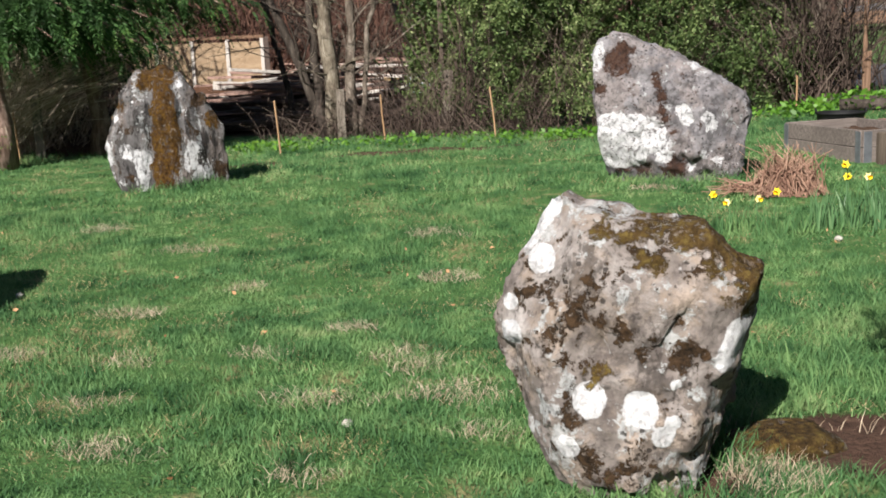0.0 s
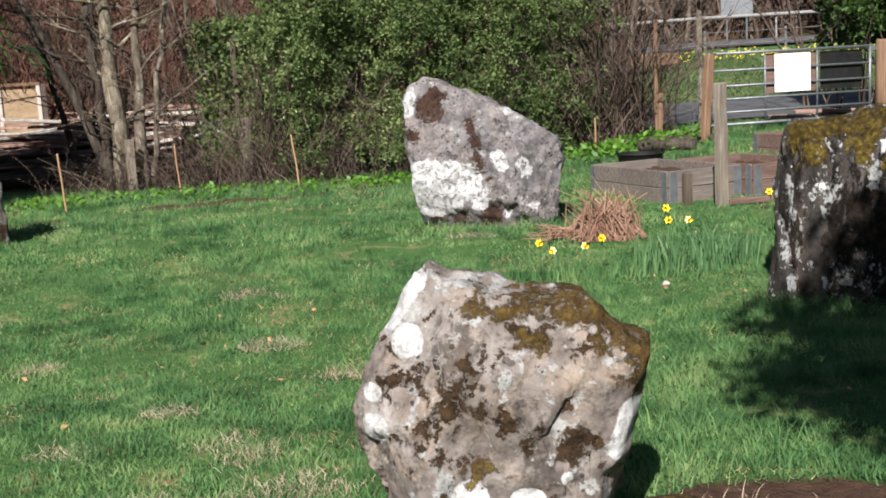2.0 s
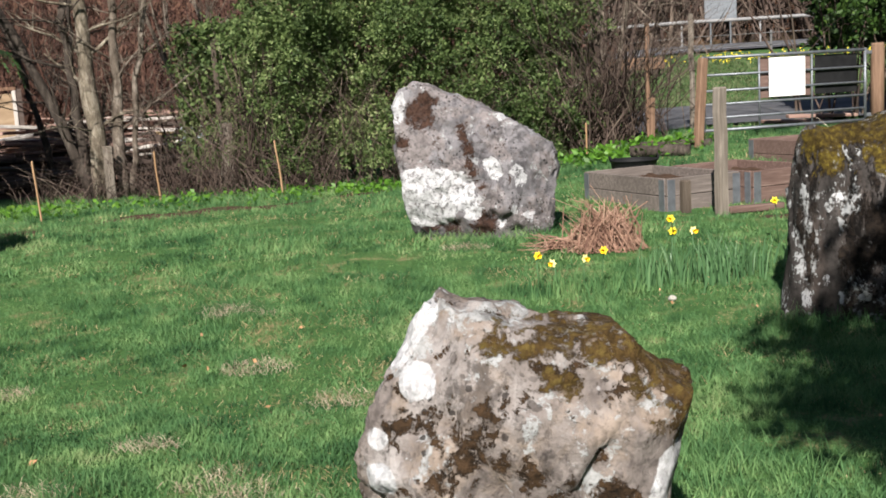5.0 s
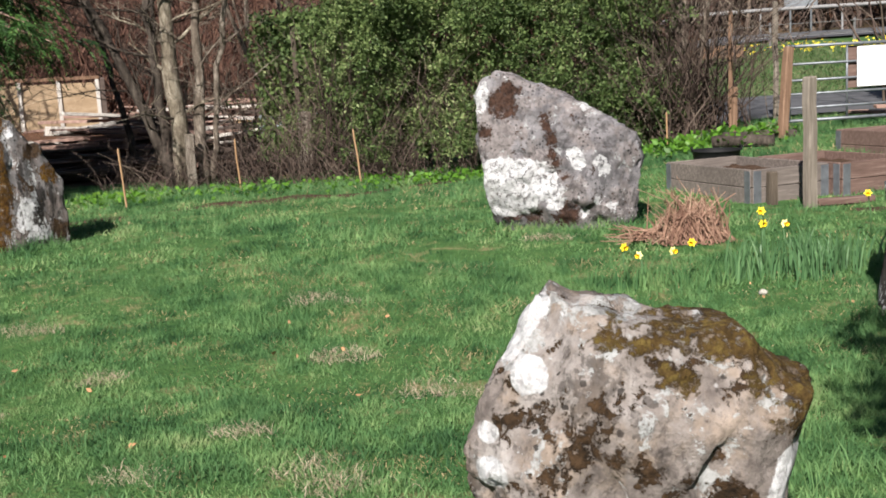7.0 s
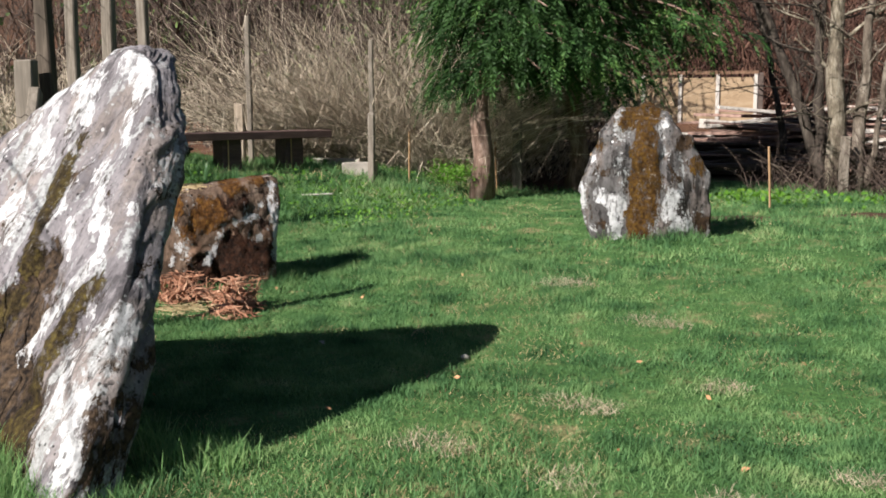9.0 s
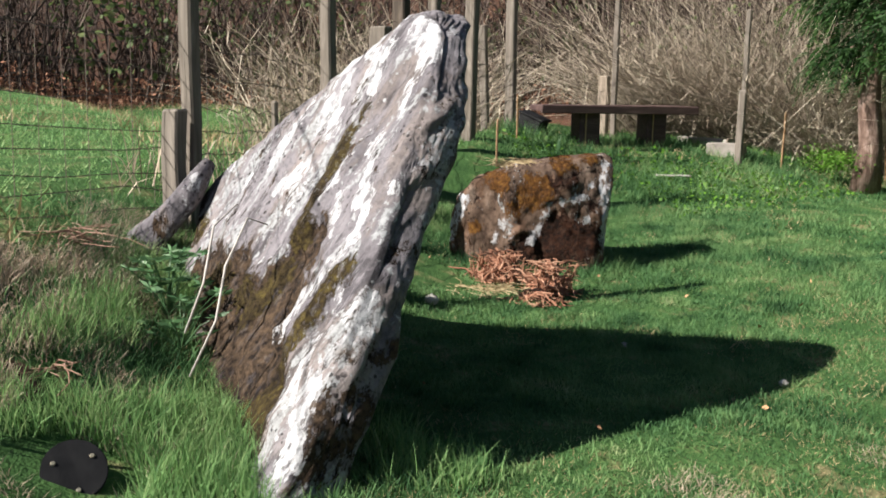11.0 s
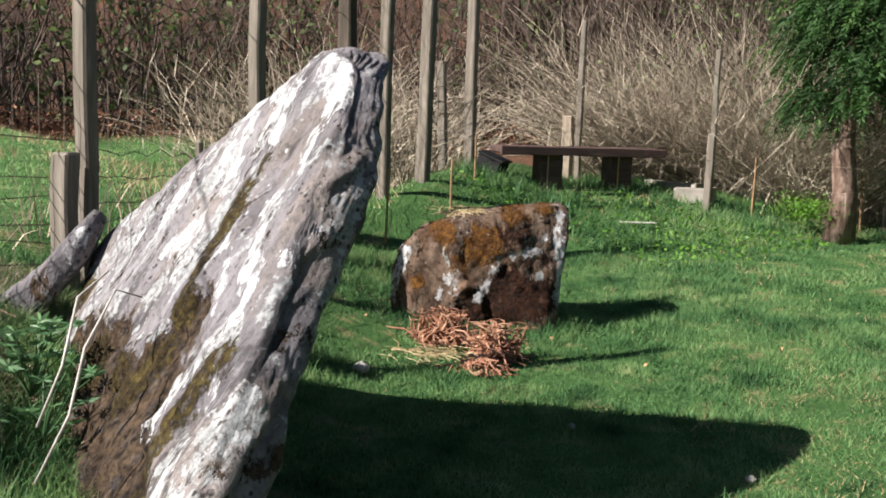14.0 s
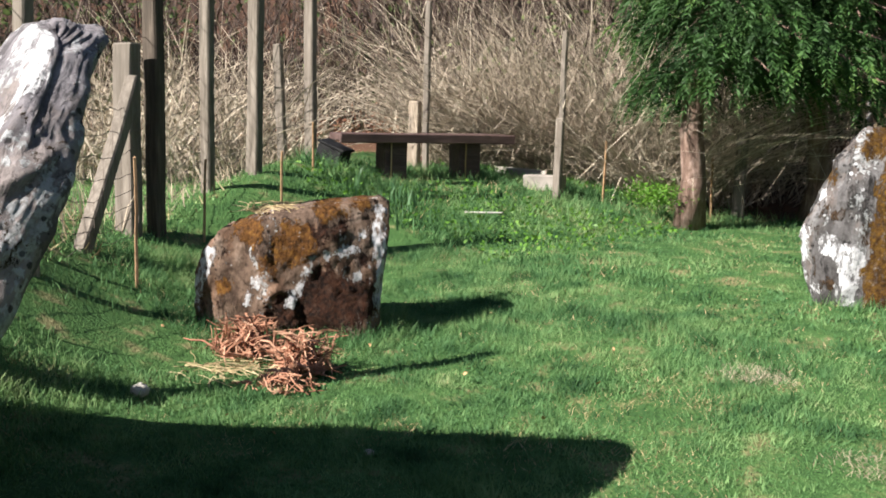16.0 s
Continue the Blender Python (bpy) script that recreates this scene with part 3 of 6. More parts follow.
def stone(at, yaw, outline, front, back, white, moss, dark, seed, material, label, level=6, tilt=0.0, power=3.6, chip=16, rough=1.0, facets=(), clefts=(), front_only=False, axis=(0, 0, 1), keep=1.0, hollow=0.0):
    """A standing stone: an upright outline (u across, w up) made into a thick slab, chipped into facets, with hollows and ridges.
    white, moss and dark name the growths on its face: a middle and a radius, or two ends and a radius."""
    rnd = random.Random(seed)
    ou, ow = [p[0] for p in outline], [p[1] for p in outline]
    cu, cw = (min(ou) + max(ou)) / 2, (min(ow) + max(ow)) / 2
    if tilt:
        cu, cw = sum(ou) / len(ou), sum(ow) / len(ow)
    ang, rad = [], []
    for k in range(721):
        th = -math.pi + 2 * math.pi * k / 720
        dx, dz = math.cos(th), math.sin(th)
        best = 0.05
        for (x1, z1), (x2, z2) in zip(outline, outline[1:] + outline[:1]):
            ex, ez, px, pz = x2 - x1, z2 - z1, x1 - cu, z1 - cw
            den = dx * ez - dz * ex
            if abs(den) > 1e-9:
                r, q = (px * ez - pz * ex) / den, (px * dz - pz * dx) / den
                if r > 0 and -1e-6 <= q <= 1 + 1e-6:
                    best = max(best, r)
        ang.append(th)
        rad.append(best)
    bm = bmesh.new()
    bmesh.ops.create_icosphere(bm, subdivisions=level, radius=1.0)
    D = np.array([v.co[:] for v in bm.verts])
    h = np.hypot(D[:, 0], D[:, 2])
    R = np.interp(np.arctan2(D[:, 2], D[:, 0]), ang, rad) * 0.975
    T = np.where(D[:, 1] < 0, front, back)
    k = (h ** power + np.abs(D[:, 1]) ** power) ** (-1 / power)
    radii = np.stack([R, T, R], 1)
    P = D * radii * k[:, None]
    N = unit(D / radii)
    lateral = P[:, 1] / T
    size = (max(ou) - min(ou) + max(ow) - min(ow)) / 2
    for _ in range(chip):
        a, b = rnd.uniform(-math.pi, math.pi), rnd.uniform(0.72, 0.98)
        n = np.array([math.cos(a) * (1 - b * b) ** 0.5, -b if rnd.random() < 0.7 else b, math.sin(a) * (1 - b * b) ** 0.5])
        dots = P @ n
        cut = dots.max() * rnd.uniform(0.80, 0.95)
        over = np.clip(dots - cut, 0, None)
        P -= n * (over * 0.85)[:, None]
    for nx, ny, nz, cut in facets:
        n = np.array([nx, ny, nz]) / math.sqrt(nx * nx + ny * ny + nz * nz)
        over = np.clip(P @ n - cut, 0, None)
        P -= n * (over * 0.94)[:, None]
    off = Vector((seed * 3.7, seed * 1.9, seed * 5.1))
    ax = Vector(axis).normalized()
    P2 = P.copy()
    for i, p in enumerate(P):
        q = Vector(p)
        q = q - ax * (q.dot(ax) * (1 - keep))
        f = noise.fractal(q * 2.2 + off, 0.9, 2.1, 5) * 0.038 * size
        bent = q + noise.noise_vector(q * 4.0 + off) * 0.09
        flake = 0.0
        for scale, amount in ((3.0, 0.26), (7.5, 0.24)):
            g = bent * scale + off
            mid = noise.voronoi(g)[1][0]
            flake += noise.noise_vector(mid * 5.3).dot(g - mid) / scale * amount
        fine = noise.fractal(q * 15 + off, 0.75, 2.0, 4) * 0.012 * size
        P2[i] = p + N[i] * (f + flake + fine) * rough
    P = P2
    U, V, W = P[:, 0] + cu, P[:, 1], P[:, 2] + cw
    for u1, w1, u2, w2, wide, deep, step in clefts:
        # a split along a line, with the rock beyond it set back
        ex, ez = u2 - u1, w2 - w1
        ln = math.hypot(ex, ez)
        along, side = ((U - u1) * ex + (W - w1) * ez) / ln, ((U - u1) * ez - (W - w1) * ex) / ln
        wob = 0.012 * np.sin(along * 23 + seed) + 0.008 * np.sin(along * 51)
        ends = np.clip(along / 0.08 + 0.6, 0, 1) * np.clip((ln - along) / 0.08 + 0.6, 0, 1) * (D[:, 1] < 0.2)
        V = V + ends * (deep * np.exp(-((side + wob) / wide) ** 2) + step * np.clip((-side - wob) / 0.03, 0, 1) * np.clip(1.6 + (side + wob) / 0.15, 0, 1))
    V = V + tilt * W

    def field(spots, face=True):
        val = np.full(len(U), -0.5)
        for spot in spots:
            u1, w1, u2, w2, r = spot if len(spot) == 5 else (spot[0], spot[1], spot[0], spot[1], spot[2])
            ex, ez = u2 - u1, w2 - w1
            t = np.clip(((U - u1) * ex + (W - w1) * ez) / (ex * ex + ez * ez + 1e-9), 0, 1)
            val = np.maximum(val, r - np.hypot(U - u1 - t * ex, W - w1 - t * ez))
        if face and front_only:
            val = np.where(lateral > -0.5, np.minimum(val, -0.05), val)
        elif face:
            val = np.where(D[:, 1] > 0.25, np.minimum(val, -0.05), val)
        return val

    fields = {"white": field(white), "moss": field(moss, False), "dark": field(dark, not front_only)}
    if hollow:
        # the growth sits in a hollow, the crust on ribs between
        sunk = np.clip(fields["dark"] / 0.07, 0, 1) * (1 - np.clip(fields["white"] / 0.03 + 0.6, 0, 1)) * (D[:, 1] < 0.2)
        lump = np.array([noise.fractal(Vector((a * 9, b * 9, seed)), 0.8, 2.0, 4) for a, b in zip(U, W)])
        V = V + sunk * (hollow + lump * 0.03) - 0.014 * np.clip(fields["moss"] / 0.03, 0, 1) * (D[:, 1] < 0.2)
    for v, u, w, z in zip(bm.verts, U, V, W):
        v.co = (u, w, z)
    me = bpy.data.meshes.new("standing_stone")
    bm.to_mesh(me)
    bm.free()
    me.polygons.foreach_set("use_smooth", [True] * len(me.polygons))
    for name, val in fields.items():
        me.attributes.new(name, "FLOAT", "POINT").data.foreach_set("value", val.astype(np.float32))
    ob = link("standing_stone", me, material)
    ob.matrix_world = pose(*at, 0, 0, yaw)
    STONES.append(ob)
    return tagged(ob, label, "standing stone", "stone circle")


stone((-0.5, 4.08, 0), 0, [(-0.24, 0.965), (-0.19, 0.93), (-0.09, 0.91), (0.04, 0.86), (0.22, 0.855), (0.40, 0.71), (0.40, 0.57), (0.33, 0.32), (0.24, 0.10), (0.10, -0.2), (-0.10, -0.2), (-0.24, 0.03), (-0.34, 0.19), (-0.45, 0.43), (-0.47, 0.58), (-0.41, 0.70), (-0.31, 0.88)],
      0.25, 0.30, [(-0.29, 0.755, 0.050), (-0.265, 0.92, -0.345, 0.81, 0.034), (-0.40, 0.61, 0.028), (-0.39, 0.51, 0.045), (-0.118, 0.33, 0.055), (0.04, 0.30, 0.060), (0.11, 0.22, 0.036), (0.143, 0.27, 0.026), (-0.19, 0.173, 0.040), (-0.198, 0.90, 0.012), (0.335, 0.55, 0.295, 0.446, 0.032), (0.365, 0.54, 0.018), (0.15, 0.38, 0.018), (-0.26, 0.66, 0.010)],
      [(0.033, 0.855, 0.22, 0.85, 0.035), (0.22, 0.84, 0.388, 0.695, 0.052), (0.02, 0.755, 0.09, 0.755, 0.02), (-0.085, 0.86, 0.03, 0.825, 0.02), (0.34, 0.635, 0.04), (-0.10, 0.41, 0.03)],
      [(-0.36, 0.635, -0.26, 0.66, 0.030), (-0.25, 0.517, -0.157, 0.60, 0.036), (-0.157, 0.60, -0.08, 0.718, 0.026), (-0.08, 0.61, -0.014, 0.54, 0.018), (0.187, 0.47, 0.050), (0.08, 0.54, 0.05, 0.48, 0.014), (-0.186, 0.315, -0.19, 0.245, 0.022), (-0.13, 0.138, -0.12, 0.09, 0.032), (-0.06, 0.067, 0.057, 0.16, 0.020), (0.0, 0.80, 0.10, 0.78, 0.012)],
      3, STONE_NEAR, "tan-grey kite-shaped standing stone with white lichen discs and mossy top", power=5.0, chip=12, rough=0.85, facets=[(-0.78, -0.6, -0.18, 0.34), (0.2, -0.8, 0.58, 0.37)], clefts=[(0.42, 0.66, 0.19, 0.10, 0.022, 0.06, 0.07)])
stone((-0.88, 10.62, 0.2), 2, [(-0.63, 1.30), (-0.48, 1.35), (-0.29, 1.29), (0.08, 1.13), (0.31, 0.99), (0.66, 0.77), (0.73, 0.55), (0.68, 0.16), (0.6, -0.15), (0.0, -0.15), (-0.53, -0.1), (-0.64, 0.26), (-0.68, 0.75), (-0.69, 1.17)],
      0.30, 0.32, [(-0.52, 0.46, -0.18, 0.42, 0.17), (-0.50, 0.24, -0.30, 0.26, 0.13), (-0.04, 0.23, 0.07), (0.13, 0.63, 0.16, 0.56, 0.065), (0.35, 0.55, 0.37, 0.49, 0.06), (0.31, 0.23, 0.04), (0.43, 0.18, 0.045), (0.25, 1.02, 0.045), (-0.65, 1.08, -0.63, 1.2, 0.07), (0.20, 0.12, 0.04), (0.02, 0.34, 0.04), (-0.1, 0.35, 0.05)],
      [], [(-0.45, 1.08, 0.13), (-0.38, 1.18, 0.08), (-0.10, 0.93, -0.03, 0.56, 0.04), (-0.62, 0.85, 0.06), (-0.41, 0.17, 0.10), (-0.22, 0.10, 0.07), (0.05, 0.12, 0.11), (0.14, 0.92, 0.02), (0.05, 0.46, 0.03)],
      11, STONE_FAR, "large grey sloping-topped standing stone, white crust near its foot", power=5.0, rough=0.9, clefts=[(-0.36, 0.68, -0.06, 0.48, 0.02, 0.05, 0.0), (-0.08, 0.50, 0.14, 0.46, 0.02, 0.05, 0.0), (0.12, 0.47, 0.12, 0.15, 0.02, 0.05, 0.0)])
stone((1.35, 7.62, 0.04), -17, [(-0.20, 1.09), (-0.02, 1.14), (0.29, 1.19), (0.40, 1.17), (0.49, 1.05), (0.50, 0.70), (0.47, 0.28), (0.44, -0.15), (-0.40, -0.15), (-0.36, 0.01), (-0.29, 0.72), (-0.24, 1.03)],
      0.28, 0.30, [(-0.10, 0.24, 0.04), (-0.22, 0.12, 0.05), (0.33, 0.95, 0.05), (0.12, 0.16, 0.04), (-0.02, 0.15, 0.03), (-0.03, 0.72, 0.03)],
      [(-0.12, 1.03, 0.35, 1.10, 0.09), (-0.05, 0.90, 0.07), (0.40, 0.85, 0.08), (0.2, 0.95, 0.08)], [(0.3, 0.5, 0.2), (0.1, 0.4, 0.12)],
      17, STONE_DARK, "dark streaked standing stone with golden moss cap in tree shade", level=5, rough=1.2, keep=0.5)
stone((-5.95, 10.45, 0.18), 31, [(-0.02, 1.31), (0.18, 1.20), (0.37, 0.87), (0.53, 0.62), (0.56, 0.08), (0.5, -0.15), (-0.48, -0.15), (-0.56, 0.08), (-0.66, 0.34), (-0.63, 0.59), (-0.49, 1.0), (-0.24, 1.24)],
      0.26, 0.28, [(-0.54, 0.75, 0.04), (-0.62, 0.5, -0.63, 0.3, 0.035), (-0.47, 0.42, -0.28, 0.34, 0.07), (-0.31, 0.32, -0.31, 0.05, 0.075), (0.20, 0.42, 0.17, 0.26, 0.075), (0.22, 0.12, 0.34, 0.16, 0.06), (0.12, 1.08, 0.045), (-0.52, 0.1, 0.03), (0.02, 0.30, 0.02)],
      [(-0.07, 1.17, 0.17), (-0.05, 0.95, -0.11, 0.05, 0.11), (0.02, 0.7, 0.0, 0.3, 0.09), (0.42, 0.70, 0.09), (-0.49, 0.87, 0.05), (-0.2, 1.1, 0.1)], [(-0.40, 0.62, 0.05), (-0.43, 0.15, 0.05), (0.26, 0.56, 0.04), (0.48, 0.15, 0.10), (0.3, 0.9, 0.08)],
      23, STONE_LEFT, "grey standing stone with a brown moss band down the middle", level=5, power=4.5, rough=1.1, keep=0.5, clefts=[(-0.17, 1.05, -0.22, 0.05, 0.03, 0.05, 0.0), (0.12, 1.0, 0.08, 0.05, 0.03, 0.05, 0.0)])
stone((-7.87, 6.87, 0.02), 59, [(-0.19, 0.78), (0.07, 0.82), (0.48, 0.88), (0.54, 0.84), (0.53, 0.66), (0.50, 0.19), (0.48, -0.15), (-0.66, -0.15), (-0.73, 0.14), (-0.72, 0.28), (-0.66, 0.50), (-0.52, 0.66)],
      0.30, 0.34, [(0.02, 0.42, -0.085, 0.22, 0.030), (0.157, 0.53, 0.318, 0.55, 0.025), (0.33, 0.39, 0.035), (0.46, 0.79, 0.48, 0.2, 0.035), (-0.59, 0.5, -0.71, 0.2, 0.04), (-0.22, 0.24, 0.025), (0.36, 0.65, 0.025), (-0.02, 0.66, 0.03), (-0.3, 0.35, -0.36, 0.2, 0.02)],
      [(-0.065, 0.59, 0.13), (0.137, 0.81, 0.09), (-0.35, 0.66, 0.10), (-0.2, 0.45, 0.07), (0.35, 0.85, 0.07), (-0.5, 0.3, 0.05)], [(0.137, 0.2, 0.24), (0.34, 0.25, 0.14), (0.05, 0.64, 0.20, 0.68, 0.06), (0.36, 0.5, 0.06), (-0.1, 0.15, 0.12)],
      31, STONE_SHORT, "low blocky rust-brown mossy standing stone with dry turf on its top", power=5.5, rough=0.75, keep=0.7)
stone((-5.1, 3.58, 0), 2, [(-0.36, 1.77), (-0.22, 1.77), (-0.02, 1.68), (0.16, 1.48), (0.33, 1.21), (0.47, 0.89), (0.63, 0.57), (0.78, 0.24), (0.84, -0.2), (0.40, -0.25), (0.1, -0.2), (-0.3, -0.2), (-0.95, -0.1), (-1.28, 0.3), (-1.42, 0.6), (-1.66, 0.8), (-1.5, 0.96), (-1.18, 1.24), (-0.75, 1.54), (-0.44, 1.70)],
      0.08, 0.19, [(-0.15, 1.70, 0.02, 1.58, 0.09), (0.07, 1.31, 0.0, 1.42, 0.035), (-0.49, 1.22, -0.62, 1.33, 0.06), (-0.65, 0.94, -0.55, 1.05, 0.055), (-0.3, 1.42, -0.42, 1.55, 0.05), (0.19, 0.98, 0.10, 1.10, 0.04), (0.10, 0.84, -0.02, 0.97, 0.035), (0.32, 0.86, 0.24, 1.0, 0.030), (0.06, 0.42, 0.29, 0.82, 0.045), (0.72, 0.10, 0.62, 0.36, 0.06), (0.45, 0.60, 0.40, 0.68, 0.03), (0.36, 1.05, 0.04), (-1.14, 0.92, 0.06), (-0.92, 1.08, 0.09), (-0.12, 1.02, -0.2, 1.12, 0.03), (0.5, 0.3, 0.42, 0.5, 0.03)],
      [(-0.25, 1.32, 0.055), (-0.29, 1.18, -0.24, 1.0, 0.08), (-0.24, 1.0, -0.20, 0.78, 0.065), (0.20, 0.22, 0.36, 0.74, 0.055), (-0.5, 0.5, 0.10), (-0.2, 0.62, -0.35, 0.4, 0.07), (0.1, 0.1, 0.35, 0.15, 0.08), (-1.42, 0.6, 0.12), (-0.8, 0.45, 0.12)],
      [(-0.06, 0.76, -0.25, 0.52, 0.13), (-0.45, 0.25, -0.10, 0.45, 0.26), (-0.65, 0.45, 0.22), (0.0, 0.33, 0.25, 0.22, 0.16), (0.16, 0.62, 0.27, 0.76, 0.05), (0.78, 0.36, 0.83, 0.10, 0.075), (-0.95, 0.38, 0.28), (-0.2, 1.12, 0.05), (0.32, 0.05, 0.16), (0.0, 0.05, 0.3), (0.66, 0.47, 0.03)],
      41, STONE_LEAN, "tall pale leaning slab crusted with white lichen and moss", tilt=0.62, power=9.0, chip=0, rough=0.45, front_only=True, axis=SLAB_AXIS, keep=0.45, hollow=0.05)
stone((-0.02, 4.36, -0.02), 24, [(-0.26, 0.03), (-0.18, 0.07), (0.0, 0.10), (0.14, 0.085), (0.24, 0.03), (0.2, -0.08), (-0.2, -0.08)],
      0.13, 0.15, [(0.1, 0.05, 0.03)], [(-0.1, 0.06, 0.15), (0.1, 0.08, 0.1)], [(0.0, 0.06, 0.15)],
      53, STONE_NEAR, "low flat mossy rock half buried in the soil", level=4, rough=0.5, chip=3)
stone((-6.6, 3.8, 0.6), 69, [(0.11, 0.42), (0.17, 0.38), (0.10, 0.19), (-0.10, -0.05), (-0.20, -0.40), (-0.46, -0.42), (-0.42, -0.22), (-0.31, 0.0), (-0.11, 0.16), (0.0, 0.30)],
      0.10, 0.12, [(0.05, 0.3, 0.06), (-0.25, -0.1, 0.08)], [], [(-0.1, 0.05, 0.05)],
      47, STONE_LEAN, "small pale pointed stone leaning in the grassy bank", level=4, tilt=0.2, rough=0.6, chip=4)


# ---------- grass ----------
def patch(x, y, scale, seed):
    """Smooth random patches, 0 to 1, by a sum of turned waves."""
    r = np.random.default_rng(seed)
    out = np.zeros_like(x)
    for k in range(14):
        a, f, p = r.uniform(0, 2 * np.pi), scale * r.uniform(0.5, 2.2), r.uniform(0, 6.28)
        out += np.sin((x * np.cos(a) + y * np.sin(a)) * f + p + 1.3 * np.sin((x * np.sin(a) - y * np.cos(a)) * f * 0.6 + p))
    return np.clip(0.5 + out / 9.0, 0, 1)


STONE_FEET = [(-0.42, 4.1, 0.22), (-0.88, 10.62, 0.6), (1.35, 7.6, 0.4), (-5.95, 10.45, 0.5), (-7.85, 6.9, 0.6), (-4.5, 3.75, 0.35), (-5.0, 3.75, 0.4)]


def sow(n, x0, x1, y0, y1, keep):
    x, y = rng.uniform(x0, x1, n), rng.uniform(y0, y1, n)
    k = (keep(x, y) > rng.uniform(0, 1, n)) & (np.hypot(x + 4.62, y - 2.93) > 0.22)
    return x[k], y[k]


def near_stone(x, y):
    d = np.full_like(x, 9.0)
    for a, b, r in STONE_FEET:
        d = np.minimum(d, np.hypot(x - a, y - b) - r)
    return d


def fence_s(x, y):
    return (x + 7.1) * 0.69 + (y - 3.9) * 0.72


def lawn_keep(x, y):
    soil = bare_soil(x, y)
    return (1 - ramp(0.35, 0.7, soil)) * (1 - wild_land(x, y)) * (fence_s(x, y) > -0.4) * (y < 17.2 + 0.3 * (x + 4)) * (0.55 + 0.45 * patch(x, y, 3.0, 5))


def lawn_height(x, y):
    h = 0.022 + 0.036 * patch(x, y, 1.6, 11) ** 1.5 + 0.034 * patch(x, y, 9.0, 12) ** 2
    h = h + 0.05 * ramp(1.6, 0.3, fence_s(x, y)) + 0.06 * ramp(0.16, 0.0, near_stone(x, y))
    h = h + 0.075 * ramp(-8.8, -10.3, x) + 0.035 * ramp(11.5, 14, y)
    return h


def grow(name, n, box, keep, hs, ws, material, label, lean=(0.35, 0.92), segs=1, lift=0.0):
    x, y = sow(n, *box, keep)
    h = hs(x, y) * rng.uniform(0.55, 1.35, len(x))
    w = ws * rng.uniform(0.6, 1.4, len(x))
    me = blades(name, x, y, height(x, y) - 0.015 + lift, h, w, rng.uniform(*lean, len(x)), segs)
    return tagged(link(name, me, material), label, "grass", kind="stuff")


def dry(x, y):
    return np.maximum(ramp(0.56, 0.78, patch(x, y, 2.6, 31)) * ramp(0.2, 0.5, patch(x, y, 0.6, 77)), 0.8 * ramp(0.62, 0.8, patch(x, y, 6.5, 45)))


near_box, mid_box, far_box = (-7.2, 1.6, 3.0, 6.2), (-9.5, 2.6, 6.0, 9.2), (-12.5, 4.5, 9.0, 17.0)
grow("lawn_grass", 250000, near_box, lambda x, y: lawn_keep(x, y) * (1 - 0.7 * dry(x, y)), lawn_height, 0.0046, GRASS, "short uneven green lawn grass", segs=2)
grow("lawn_grass", 270000, mid_box, lambda x, y: lawn_keep(x, y) * (1 - 0.65 * dry(x, y)), lambda x, y: lawn_height(x, y) * 1.05, 0.0065, GRASS, "uneven green lawn grass between the stones")
grow("lawn_grass", 260000, far_box, lambda x, y: lawn_keep(x, y) * (1 - 0.6 * dry(x, y)), lambda x, y: lawn_height(x, y) * 1.15, 0.010, GRASS, "lawn grass stretching to the hedge")
grow("dry_lawn_grass", 80000, near_box, lambda x, y: lawn_keep(x, y) * (0.04 + 0.90 * dry(x, y)), lambda x, y: lawn_height(x, y) * 0.85, 0.0036, STRAW, "straw-coloured dead grass in the lawn", (0.7, 0.99))
grow("dry_lawn_grass", 60000, mid_box, lambda x, y: lawn_keep(x, y) * (0.04 + 0.85 * dry(x, y)), lambda x, y: lawn_height(x, y) * 0.85, 0.0052, STRAW, "straw-coloured dead grass in the lawn", (0.7, 0.99))
grow("dry_lawn_grass", 60000, far_box, lambda x, y: lawn_keep(x, y) * (0.04 + 0.7 * dry(x, y)), lambda x, y: lawn_height(x, y) * 0.9, 0.009, STRAW, "straw-coloured dead grass in the lawn", (0.6, 0.97))
grow("field_grass", 190000, (-30, -6, -4, 13), lambda x, y: (fence_s(x, y) < 0.1) * ramp(-24, -2, fence_s(x, y)) * (1 - wild_land(x, y)), lambda x, y: 0.035 + 0.04 * patch(x, y, 1.2, 3), 0.013, FIELD, "rough green field grass behind the wire fence", (0.5, 0.97))
grow("field_dry_grass", 26000, (-30, -6, -4, 13), lambda x, y: (fence_s(x, y) < 0.1) * (1 - wild_land(x, y)) * ramp(0.5, 0.75, patch(x, y, 0.9, 8)), lambda x, y: 0.10 + 0.10 * patch(x, y, 1.2, 3), 0.014, STRAW, "dead stalks in the field")
grow("bank_dry_grass", 85000, (-8.4, -4.0, 1.6, 6.2), lambda x, y: ramp(-0.35, 0.0, fence_s(x, y)) * ramp(1.5, 0.75, fence_s(x, y)) * ramp(4.3, 3.5, y) * ramp(0.42, 0.56, patch(x, y, 3.6, 55)), lambda x, y: 0.06 + 0.06 * patch(x, y, 2, 3), 0.0036, MATTED, "matted dry grass on the bank", (0.5, 0.97), 2)
grow("fence_dry_grass", 6000, (-13.5, -6.8, 3.6, 10.2), lambda x, y: ramp(0.5, 0.0, np.abs(fence_s(x, y) + 0.35)) * 0.8, lambda x, y: 0.22 + 0.14 * patch(x, y, 2, 9), 0.009, MATTED, "long dry grass along the wire fence", (0.25, 0.9), 2)
